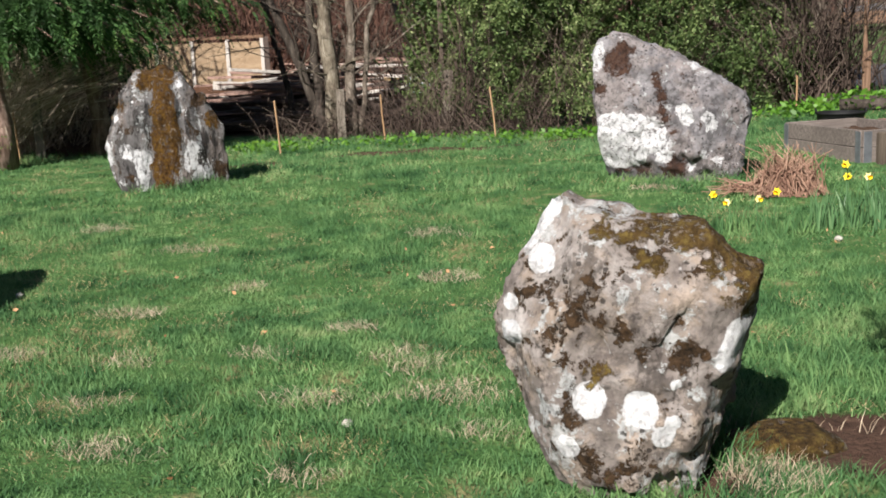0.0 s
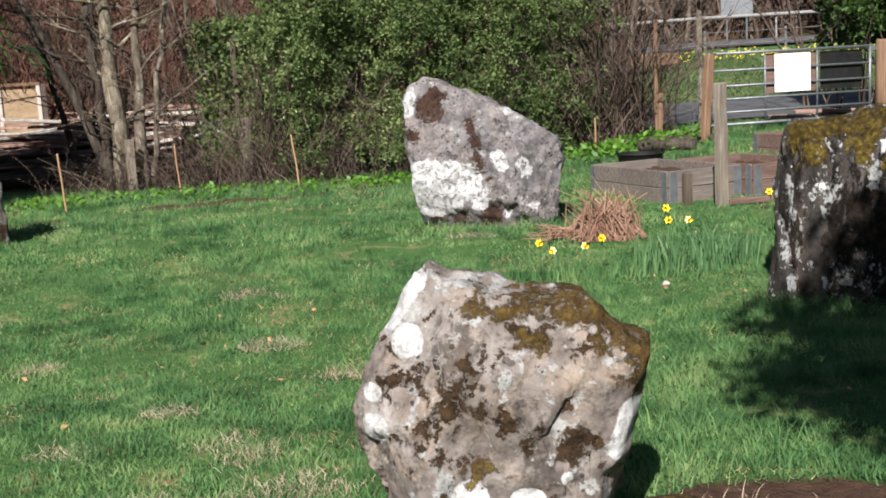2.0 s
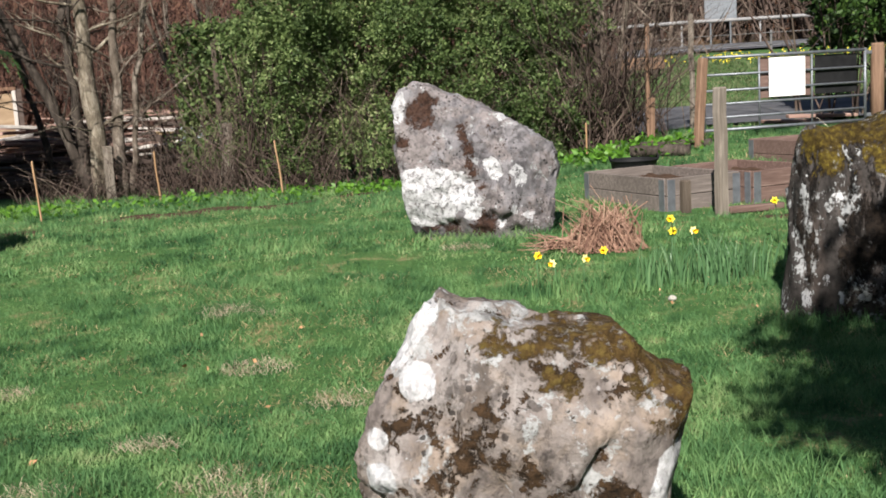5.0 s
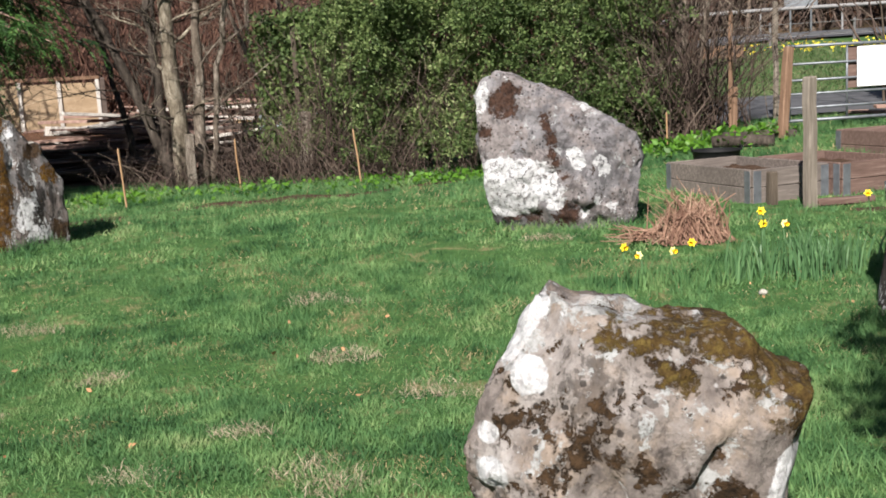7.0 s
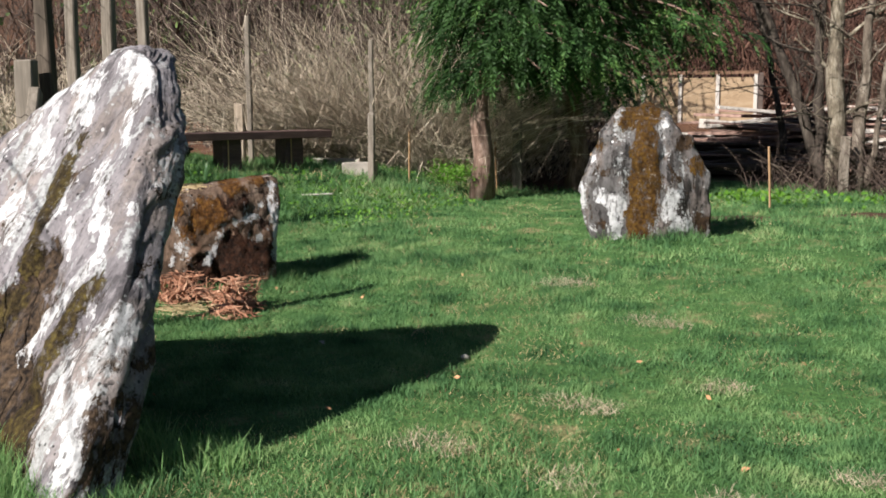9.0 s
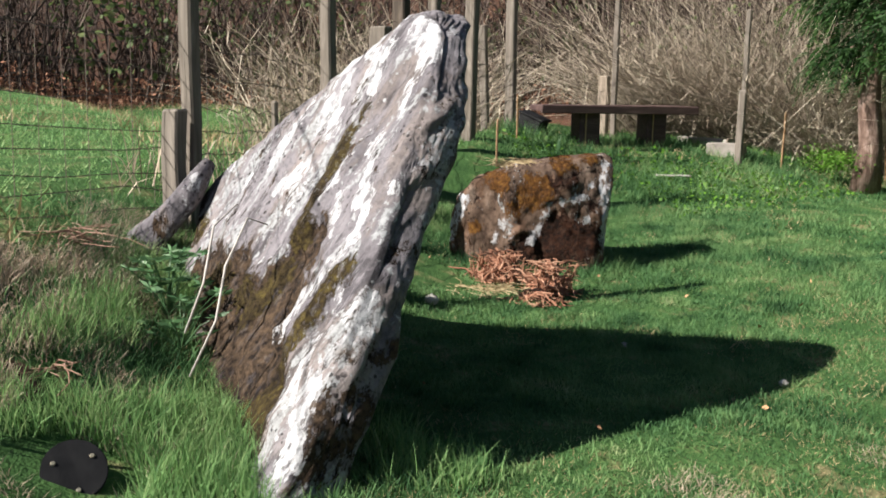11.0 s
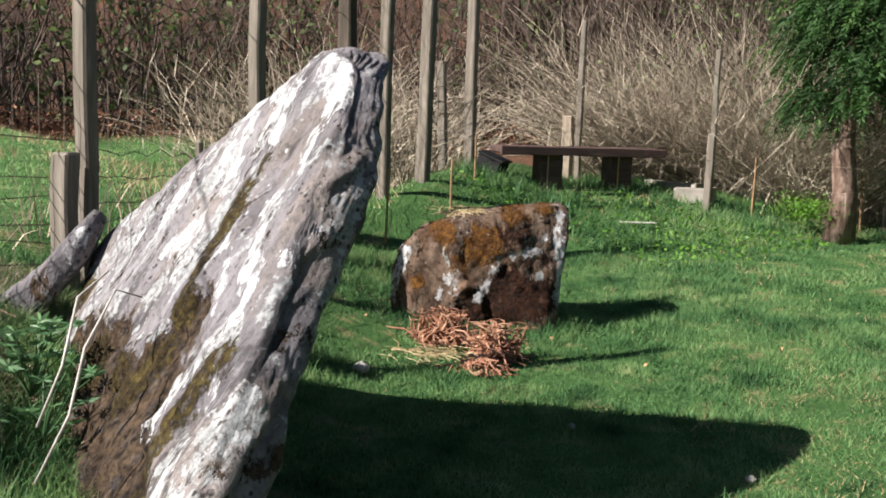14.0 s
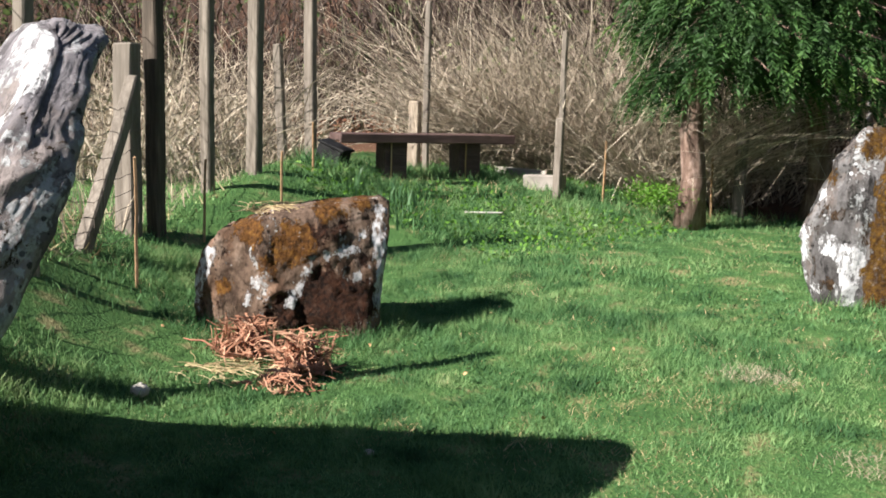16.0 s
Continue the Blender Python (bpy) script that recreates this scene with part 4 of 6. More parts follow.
grow("bank_grass", 62000, (-12.5, -4.0, 1.4, 11.0), lambda x, y: ramp(-0.3, 0.0, fence_s(x, y)) * ramp(1.5, 0.9, fence_s(x, y)) * ramp(0.25, 0.6, patch(x, y, 2.4, 21)), lambda x, y: 0.05 + 0.06 * patch(x, y, 3, 13), 0.0055, GRASS, "long green grass on the bank", (0.3, 0.9), 2)
for cx, cy, r in [(-5.55, 3.12, 0.34), (-6.35, 3.25, 0.34), (-5.0, 2.72, 0.26), (-6.75, 3.55, 0.30), (-5.95, 2.75, 0.28)]:
    grow("dry_mound", 4200, (cx - r, cx + r, cy - r, cy + r), lambda x, y: ramp(1.1, 0.3, np.hypot(x - cx, (y - cy) * 1.4) / r + 1.3 * (patch(x, y, 8, 5) - 0.5)), lambda x, y: 0.075 + 0 * x, 0.0030, MATTED, "mound of pale matted dead grass on the bank", (0.6, 0.98), 2, 0.02)
# the sun on these tufts is put into their colour: lighter field grass
grow("bank_tufts", 30000, (-6.4, -4.2, 2.2, 4.4), lambda x, y: ramp(0.45, 0.62, patch(x, y, 3.4, 71)) * ramp(0.2, 0.5, fence_s(x, y)), lambda x, y: 0.10 + 0.06 * patch(x, y, 3, 13), 0.0048, FIELD, "grass tufts at the foot of the slab, sunlight put into their lighter green", (0.15, 0.75), 2)
grow("long_grass_tufts", 26000, (-2.0, 3.2, 3.3, 9.2), lambda x, y: np.maximum(ramp(0.26, 0.02, near_stone(x, y)), 0.7 * ramp(0.6, 0.2, np.hypot(x - 0.25, y - 5.2))) * (1 - ramp(0.4, 0.7, bare_soil(x, y))), lambda x, y: 0.10 + 0.06 * patch(x, y, 3, 2), 0.0050, GRASS, "long grass tufts round the stones", (0.25, 0.85), 2)
grow("dry_tuft", 12000, (-0.5, 0.9, 3.7, 4.6), lambda x, y: np.maximum(ramp(0.22, 0.05, np.hypot(x + 0.06, y - 4.06)), 0.35 * ramp(0.35, 0.2, np.abs(y - 4.86 - 0.1 * x))), lambda x, y: 0.085 + 0 * x, 0.0028, MATTED, "dry grass tuft beside the soil", (0.5, 0.97), 2)
for cx, cy, r in [(-2.18, 5.76, 0.16), (-1.55, 5.1, 0.22), (-0.95, 11.0 - 1.05, 0.22), (-0.2, 9.75, 0.2), (-1.9, 4.6, 0.2), (-3.1, 5.0, 0.16), (-1.3, 6.3, 0.22), (-2.9, 4.35, 0.18), (-1.35, 4.75, 0.24), (-1.75, 5.25, 0.2), (-2.5, 5.2, 0.15), (-3.6, 5.9, 0.2), (-2.0, 6.9, 0.22), (-0.9, 6.6, 0.2), (-3.2, 6.6, 0.16), (-4.2, 7.6, 0.2), (-2.4, 8.2, 0.25), (-5.4, 8.3, 0.25), (-1.1, 4.3, 0.16), (-2.5, 3.9, 0.2), (-3.8, 5.0, 0.2), (-1.6, 3.8, 0.15)]:
    grow("dry_tuft", 3400, (cx - 0.4, cx + 0.4, cy - 0.4, cy + 0.4), lambda x, y: ramp(1.3, 0.1, np.hypot((x - cx) / r, (y - cy) / (r * 0.7)) + 0.8 * (patch(x, y, 14, 3) - 0.5)) * 0.9, lambda x, y: 0.062 + 0 * x, 0.0024, MATTED, "flattened straw-coloured tuft in the lawn", (0.80, 0.995), 2, 0.02)


# ---------- plants ----------
def weeds(name, n, box, keep, size, material, label):
    """Low broad-leaved ground cover."""
    x, y = sow(n, *box, keep)
    P = np.stack([x, y, height(x, y) + rng.uniform(0.0, size * 1.6, len(x))], 1)
    D = unit(np.stack([rng.normal(size=len(x)), rng.normal(size=len(x)), rng.uniform(-0.1, 0.9, len(x))], 1))
    L = size * rng.uniform(0.6, 1.3, len(x))
    return tagged(link(name, leaves(name, P, D, L, L * 0.6), material), label, "ground cover", kind="stuff")


weeds("nettle_strip", 9000, (-7.0, 0.6, 13.2, 16.4), lambda x, y: ramp(0.9, 0.1, np.abs(y - (14.9 + 0.28 * (x + 3.2)))) * patch(x, y, 2, 4), 0.07, WEED_LEAF, "bright green weeds along the hedge foot")
weeds("nettle_strip", 3600, (-0.4, 2.6, 13.6, 16.6), lambda x, y: ramp(1.0, 0.3, np.hypot((x - 0.9) / 1.3, (y - 15.3) / 0.9)), 0.09, WEED_LEAF, "bright green weeds beside the gate")
weeds("bench_weeds", 4200, (-12.8, -8.8, 8.5, 13.2), lambda x, y: ramp(0.35, 0.7, patch(x, y, 2.2, 14)) * ramp(0.2, 0.6, fence_s(x, y)), 0.045, WEED_LEAF, "green weeds round the bench")
weeds("fallen_leaves", 260, (-9.5, 2.6, 3.0, 8.6), lambda x, y: lawn_keep(x, y) * 0.5, 0.035, DEADLEAF, "scattered dead leaves on the lawn")


def hedge(name, cx, cy, yaw, length, depth, tall, shoots, leaf, material, label, seed, lumps=0.35, bottom=0.2, ragged=0.5, per=55):
    """A tall unclipped hedge: leafy shoots bulging out over woody stems, with dark gaps between them."""
    r = np.random.default_rng(seed)
    ob = thing(name, (cx, cy, ground_z(cx, cy)), yaw, label, "hedge")
    u, w = r.uniform(-length / 2, length / 2, shoots), bottom + (tall - bottom) * r.uniform(0, 1, shoots) ** 0.9
    bulge = patch(u, w, 1.7, seed) - 0.5 + 0.6 * (patch(u, w, 4.5, seed + 1) - 0.5)
    v = -depth / 2 * (1 - 0.35 * (w / tall) ** 2) - lumps * bulge * 2 + r.exponential(0.32, shoots)
    edge = length / 2 - np.abs(u) - ragged * patch(w, u, 2.2, seed + 3) * (u < 0) - 0.3 * patch(w, u, 3.0, seed + 4) * (u > 0)
    top = tall - w - 0.9 * patch(u, u * 0.3, 1.3, seed + 5) - 0.35 * patch(u, u, 5.0, seed + 6)
    thin = r.uniform(0, 1, shoots) < np.clip(0.35 + edge / 1.1, 0, 1) * np.clip(0.3 + w / 0.9, 0, 1)
    ok = (edge > 0.0) & (top > 0) & thin
    base = np.stack([u, v, w], 1)[ok]
    way = unit(np.stack([r.normal(size=len(base)) * 0.7, r.normal(size=len(base)) * 0.5 - 0.8, r.normal(size=len(base)) * 0.5 + 0.35], 1))
    reach = r.uniform(0.14, 0.42, len(base))
    k = np.repeat(np.arange(len(base)), per)
    t = r.uniform(0, 1, len(k))
    P = base[k] + way[k] * (reach[k] * t)[:, None] + r.normal(size=(len(k), 3)) * 0.045 - np.array([0, 0, 0.10]) * (t * t * reach[k] / 0.3)[:, None]
    D = unit(way[k] * 0.5 + r.normal(size=P.shape) * 0.75 + np.array([0, -0.2, 0.0]))
    L = leaf * r.uniform(0.55, 1.35, len(P))
    link("foliage", leaves(name, P, D, L, L * 0.52), material, ob)
    g = Geo()
    rnd = random.Random(seed)
    for _ in range(int(length * 11)):
        x = rnd.uniform(-length / 2, length / 2)
        limb(g, (x, rnd.uniform(-0.3, 0.3) * depth, 0), (rnd.gauss(0, 0.25), rnd.gauss(-0.1, 0.2), 1), tall * rnd.uniform(0.45, 0.8), rnd.uniform(0.010, 0.026), 1, rnd, 0.25, 5)
    link("stem", g.mesh("stem", True), TWIGS, ob, "bare brown stems")
    n = int(length * 2600)
    a, b = r.uniform(-length / 2 + 0.4, length / 2 - 0.3, n), r.uniform(bottom, tall - 0.7, n)
    P = np.stack([a, r.uniform(-0.12, 0.45, n) * depth, b], 1)
    L = leaf * r.uniform(1.2, 2.4, n)
    link("inner_foliage", leaves("inner_foliage", P, unit(r.normal(size=P.shape)), L, L * 0.6), material, ob)
    return ob


hedge("evergreen_hedge", -2.05, 17.16, 12, 5.6, 2.2, 3.9, 2000, 0.056, HEDGE_LEAF, "tall dense evergreen hedge with glossy green leaves", 5, lumps=0.5, ragged=0.9)
hedge("twiggy_shrub", -4.75, 16.95, 12, 2.2, 1.0, 3.1, 330, 0.05, HEDGE_LEAF, "sparse leafy shrub full of bare twigs beside the hedge", 15, bottom=0.3, ragged=0.8, per=34)
hedge("evergreen_hedge", -4.5, 19.6, 8, 3.0, 1.6, 3.2, 330, 0.07, HEDGE_LEAF, "thinner evergreen shrub with twigs beside the hedge", 9, bottom=1.2)


def conifer(at, yaw, tall, radius, skirt, seed, label, trunk_r=0.13, offset=(0, 0)):
    """A cypress: a trunk, drooping boughs and hanging flat sprays."""
    rnd = random.Random(seed)
    ob = thing("cypress_tree", at, yaw, label, "tree")
    g = Geo()
    pts = [Vector((0.05 * math.sin(i * 1.7), 0.04 * math.cos(i * 2.1), tall * i / 12)) for i in range(13)]
    g.tube(pts, [trunk_r * (1.25 if i == 0 else 1) * (1 - 0.9 * i / 12) + 0.01 for i in range(13)], 12)
    link("trunk", g.mesh("trunk", True), BARK_CON, ob)
    boughs, spray_p, spray_d, spray_l = Geo(), [], [], []
    z = skirt + 0.25
    while z < tall - 0.3:
        reach = radius * (1 - 0.75 * ((z - skirt) / (tall - skirt))) * rnd.uniform(0.75, 1.1)
        for _ in range(rnd.randint(4, 6)):
            a = rnd.uniform(0, 2 * math.pi)
            full = reach
            d = Vector((math.cos(a), math.sin(a), 0))
            p = Vector((offset[0] * 0.2, offset[1] * 0.2, z))
            reach = full * (1 - 0.4 * max(0.0, -math.sin(a + math.radians(yaw))))
            end = d * reach + Vector((offset[0], offset[1], 0))
            line = [p + end * (k / 6) + Vector((0, 0, 0.10 * math.sin(k / 6 * 2.2) - 0.5 * (k / 6) ** 2 * reach * 0.5)) for k in range(7)]
            reach = full
            boughs.tube(line, [0.03 * (1 - k / 7) + 0.004 for k in range(7)], 5, False)
            for k in range(1, 7):
                for _ in range(6):
                    q = line[k] + Vector((rnd.gauss(0, 0.15), rnd.gauss(0, 0.15), rnd.gauss(0, 0.09)))
                    out = (d + Vector((rnd.gauss(0, 0.7), rnd.gauss(0, 0.7), 0))).normalized()
                    spray_p.append(q)
                    spray_d.append(out)
                    spray_l.append(rnd.uniform(0.30, 0.62))
        z += rnd.uniform(0.13, 0.22)
    wood = link("bough", boughs.mesh("bough", True), BARK_CON, ob)
    # each spray: a drooping midrib with pairs of narrow leaflets
    n, m = len(spray_p), 18
    P0, D0, L0 = np.array([p[:] for p in spray_p]), np.array([d[:] for d in spray_d]), np.array(spray_l)
    S0 = unit(np.cross(D0, [0, 0, 1.0]) + rng.normal(size=D0.shape) * 0.25)
    base, way, ln, wd = [], [], [], []
    for j in range(m):
        t = (j + 0.5) / m
        mid = P0 + D0 * (L0 * (0.80 * t - 0.18 * t * t))[:, None] - np.array([0, 0, 1.0]) * (L0 * (0.05 * t + 0.75 * t * t))[:, None]
        tang = unit(D0 * 0.8 - np.array([0, 0, 1.0]) * (0.1 + 1.3 * t))
        for sgn in (-1, 1):
            base.append(mid)
            way.append(unit(tang * 1.2 + S0 * sgn * 0.95 + rng.normal(size=D0.shape) * 0.10))
            ln.append(L0 * (0.23 * (1 - 0.55 * t) * min(1.0, 0.45 + 2.5 * t)) * rng.uniform(0.75, 1.2, n))
    base, way, ln = np.concatenate(base), np.concatenate(way), np.concatenate(ln)
    link("foliage", leaves("foliage", base, way, ln, ln * 0.23), CONIFER_LEAF, wood)
    return ob


CON_A, CON_B = (-9.41, 12.15), (-9.15, 13.9)
conifer((*CON_A, ground_z(*CON_A)), 20, 6.0, 1.65, 1.35, 3, "cypress tree with drooping green sprays over bare trunk", offset=(0.35, 0.3))
conifer((*CON_B, ground_z(*CON_B)), 70, 5.4, 1.75, 1.95, 8, "dark shaded cypress tree with hanging sprays", 0.13, (0.05, -0.3))


def leafy_tree(name, at, tall, radius, crown_low, n, leaf, material, seed, label, lean=(0, 0)):
    rnd = random.Random(seed)
    ob = thing(name, (at[0], at[1], ground_z(*at)), 0, label, "tree")
    g, tips = Geo(), []
    top = Vector((lean[0], lean[1], crown_low))
    g.tube([Vector((0, 0, -0.1)), top * 0.5 + Vector((0.05, 0, 0)), top], [0.16, 0.12, 0.10], 9)
    for _ in range(11):
        a = rnd.uniform(0, 6.28)
        limb(g, top * rnd.uniform(0.75, 1.0), (math.cos(a), math.sin(a), rnd.uniform(0.1, 1.0)), radius * rnd.uniform(0.7, 1.0), 0.05, 2, rnd, 0.3, 6, tips)
    link("trunk", g.mesh("trunk", True), BARK, ob)
    c = np.array([t[0][:] for t in tips])
    pick = c[rng.integers(0, len(c), n)] + rng.normal(size=(n, 3)) * 0.16
    D = unit(rng.normal(size=(n, 3)) + np.array([0, 0, -0.3]))
    L = leaf * rng.uniform(0.7, 1.3, n)
    link("foliage", leaves(name, pick, D, L, L * 0.5), material, ob)
    return ob


hedge("holly_bush", 5.55, 17.9, -4, 3.8, 2.0, 5.0, 800, 0.085, HOLLY_LEAF, "dark glossy evergreen bush hanging over the gate post", 21, bottom=1.1)
leafy_tree("evergreen_tree", (2.3, 1.5), 5.0, 2.1, 3.0, 72000, 0.12, HOLLY_LEAF, 27, "evergreen tree that shades the dark stone")


def bare_tree(at, stems, tall, r, seed, label, spread=0.25, depth=3, material=None):
    rnd = random.Random(seed)
    ob = thing("bare_tree", (at[0], at[1], ground_z(*at) - 0.05), 0, label, "tree")
    for k in range(stems):
        g = Geo()
        a = rnd.uniform(0, 6.28)
        s = spread * rnd.uniform(0.3, 1.2)
        limb(g, (0.22 * math.cos(a) * (stems > 1), 0.22 * math.sin(a) * (stems > 1), 0), (s * math.cos(a), s * math.sin(a), 1), tall * rnd.uniform(0.7, 1.1), r * rnd.uniform(0.6, 1.1), depth, rnd, 0.13, 9, None, 0.10, (5, 8), 0.6)
        link("stem" if stems > 1 else "trunk", g.mesh("stem", True), material or BARK, ob)
    return ob


def trunk_group(at, yaw, stems, seed, label):
    """Several trunks from one root, each with its own lean: (offset, lean, height, radius, bark)."""
    rnd = random.Random(seed)
    ob = thing("bare_tree", (at[0], at[1], ground_z(*at) - 0.05), yaw, label, "tree")
    for off, lean, tall, r, bark in stems:
        g = Geo()
        pts = [Vector((off + lean * tall * (k / 16) ** 1.3 + rnd.gauss(0, 0.022), rnd.gauss(0, 0.03), tall * k / 16)) for k in range(17)]
        rad = [r * (1.4 if k == 0 else 1.0) * (1 - 0.035 * k) * rnd.uniform(0.84, 1.16) for k in range(17)]
        g.tube(pts, rad, 10)
        for k in range(3, 17):
            for _ in range(rnd.randint(1, 3)):
                way = Vector((rnd.gauss(0, 0.9) + lean * 0.5, rnd.gauss(0, 0.5), rnd.uniform(0.0, 1.0)))
                limb(g, pts[k], way, rnd.uniform(0.4, 1.5), rad[k] * rnd.uniform(0.14, 0.36), 2, rnd, 0.32, 5, None, 0.10, (3, 5), 0.7)
        link("trunk", g.mesh("trunk", True), bark, ob)
    return ob


trunk_group((-6.35, 16.0), 18, [(-0.03, -0.03, 5.4, 0.125, BARK_PALE), (-0.16, -0.42, 4.6, 0.085, BARK_DARK), (-0.20, -0.05, 5.0, 0.075, BARK_DARK), (0.24, 0.04, 5.2, 0.080, BARK), (0.40, 0.16, 4.6, 0.05, BARK)], 4, "bare tree with pale and dark trunks in the fence line")
trunk_group((-7.9, 18.2), 18, [(-0.1, -0.25, 4.6, 0.06, BARK_DARK), (0.2, 0.08, 4.8, 0.05, BARK_DARK)], 14, "dark bare leaning tree behind the fence")
bare_tree((0.75, 17.4), 7, 4.8, 0.075, 6, "bare twiggy tree at the end of the hedge", 0.16)
bare_tree((-5.0, 18.8), 3, 4.6, 0.05, 9, "slender bare tree behind the timber", 0.4)


# ---------- thickets and woods ----------
def tangle(name, n, region, lo, hi, bend, r0, material, label, seed, sides=3, upright=0.3):
    """A thicket of arching stems rooted in a region given as a function that returns x and y."""
    rnd = random.Random(seed)
    g = Geo()
    for _ in range(n):
        x, y = region(rnd)
        p = Vector((x, y, ground_z(x, y) - 0.03))
        a = rnd.uniform(0, 6.28)
        d = Vector((math.cos(a) * (1 - upright), math.sin(a) * (1 - upright), 1.0)).normalized()
        length, pts = rnd.uniform(lo, hi), [p]
        for k in range(6):
            d = (d + Vector((rnd.gauss(0, 0.24) + math.cos(a) * 0.05, rnd.gauss(0, 0.24) + math.sin(a) * 0.05, -bend * rnd.uniform(0.3, 1.4)))).normalized()
            pts.append(pts[-1] + d * length / 6)
        r = r0 * rnd.uniform(0.6, 1.5)
        g.tube(pts, [r * (1 - 0.13 * k) for k in range(7)], sides, False)
        for _ in range(rnd.randint(3, 6)):
            k = rnd.randint(1, 5)
            e = Vector((rnd.gauss(0, 1), rnd.gauss(0, 1), rnd.gauss(0.2, 0.8))).normalized() * length * rnd.uniform(0.10, 0.32)
            s = e.cross(Vector((0, 0, 1))).normalized() * r * 0.7
            g.tri(pts[k] - s, pts[k] + s, pts[k] + e)
    return tagged(link(name, g.mesh(name), material), label, "thicket", kind="stuff")


def behind_bench(rnd):
    t = rnd.random()
    x = -13.6 + 3.4 * t
    return x + rnd.gauss(0, 0.15), 11.7 + 0.40 * (x + 12.0) - 0.25 * max(0.0, x + 11.0) + rnd.expovariate(1 / 0.9) + 0.50


tangle("bramble_thicket", 3900, behind_bench, 1.1, 3.5, 0.10, 0.0050, BRAMBLE, "tangled straw-coloured bramble thicket behind the bench", 5)
tangle("bramble_thicket", 900, lambda r: (lambda a, b, c: (a + b + r.gauss(0, 0.2), 11.9 + 0.4 * (a + 12) + c))(r.uniform(-14, -10.3), 0.0, r.uniform(1.4, 4.5)), 2.0, 4.4, 0.05, 0.010, TWIGS, "tall brown stems behind the brambles", 6, 3, 0.7)
tangle("fence_thicket", 900, lambda r: (lambda q, s: (-7.1 - 0.72 * q - 0.69 * s, 3.9 + 0.69 * q - 0.72 * s))(r.uniform(7.0, 11.0), r.uniform(0.4, 3.5)), 1.0, 2.6, 0.12, 0.008, BRAMBLE, "dry stems behind the wire fence", 12, 3, 0.55)
tangle("hedge_foot_twigs", 380, lambda r: (r.uniform(-7.4, -3.0), r.uniform(15.2, 16.6)), 0.4, 1.1, 0.10, 0.006, TWIGS, "dry twigs at the foot of the hedge", 13, 3, 0.5)
tangle("hedge_twigs", 420, lambda r: (lambda x: (x, 16.1 + 0.21 * (x + 2.1) + r.gauss(0, 0.2)))(r.uniform(-5.6, 0.6)), 0.8, 2.6, 0.03, 0.005, TWIGS, "bare twigs poking out of the hedge", 19, 3, 0.6)
tangle("twig_shrub", 230, lambda r: (0.75 + r.gauss(0, 0.38), 16.7 + r.gauss(0, 0.25)), 1.2, 3.2, 0.03, 0.009, TWIGS, "pale bare twigs at the end of the hedge", 18, 4, 0.75)
tangle("corner_dry_stems", 420, lambda r: (r.uniform(2.35, 3.6), r.uniform(8.6, 10.6)), 0.5, 1.2, 0.16, 0.006, BRAMBLE, "pale dry stems beyond the dark stone", 16, 3, 0.5)


def wood_belt(name, n, region, lo, hi, r0, material, label, seed):
    """A belt of bare woodland: thin crooked stems with many twigs."""
    rnd = random.Random(seed)
    g = Geo()
    for _ in range(n):
        x, y = region(rnd)
        p = Vector((x, y, ground_z(x, y) - 0.1))
        d, length = Vector((rnd.gauss(0, 0.28), rnd.gauss(0, 0.28), 1)).normalized(), rnd.uniform(lo, hi)
        pts = [p]
        for k in range(5):
            d = (d + Vector((rnd.gauss(0, 0.20), rnd.gauss(0, 0.20), 0.06))).normalized()
            pts.append(pts[-1] + d * length / 5)
        r = r0 * rnd.uniform(0.5, 1.7)
        g.tube(pts, [r * (1 - 0.16 * k) for k in range(6)], 4, False)
        for _ in range(12):
            k = rnd.randint(0, 4)
            q = pts[k] + (pts[k + 1] - pts[k]) * rnd.random()
            e = Vector((rnd.gauss(0, 1), rnd.gauss(0, 1), rnd.gauss(0.5, 0.5))).normalized() * length * rnd.uniform(0.12, 0.32)
            s = e.cross(Vector((0.1, 0, 1))).normalized() * r * 0.7
            g.tri(q - s, q + s, q + e)
            f = Vector((rnd.gauss(0, 1), rnd.gauss(0, 1), rnd.gauss(0.4, 0.5))).normalized() * e.length * 0.6
            g.tri(q + e * 0.5 - s * 0.6, q + e * 0.5 + s * 0.6, q + e * 0.5 + f)
    return tagged(link(name, g.mesh(name), material), label, "woodland", kind="stuff")


wood_belt("field_wood", 1900, lambda r: (lambda a, d: (-d * math.cos(a), 5 + d * math.sin(a)))(r.uniform(-0.55, 0.75), r.uniform(26, 40)), 2.0, 6.5, 0.024, TWIGS, "bare brown wood beyond the field", 31)
wood_belt("back_wood", 1300, lambda r: (lambda a, d: (-d * math.cos(a), 5 + d * math.sin(a)))(r.uniform(0.5, 0.86), r.uniform(19, 38)), 2.5, 7.0, 0.026, TWIGS, "bare brown wood behind the thicket", 32)
wood_belt("russet_wood", 900, lambda r: (lambda a, d: (-d * math.cos(a), 5 + d * math.sin(a)))(r.uniform(0.95, 1.62), r.uniform(24, 46)), 2.5, 8.0, 0.024, REDTWIGS, "russet bare scrub behind the timber yard", 33)
wood_belt("far_wood", 1100, lambda r: (lambda a, d: (d * math.sin(a), 5 + d * math.cos(a)))(r.uniform(-0.25, 0.75), r.uniform(58, 80)), 4.0, 10.0, 0.09, TWIGS, "far bare wood across the road", 34)
wood_belt("near_scrub", 240, lambda r: (r.uniform(-12.0, -5.2), r.uniform(22.5, 25)), 1.5, 3.6, 0.02, REDTWIGS, "russet scrub behind the timber stack", 35)

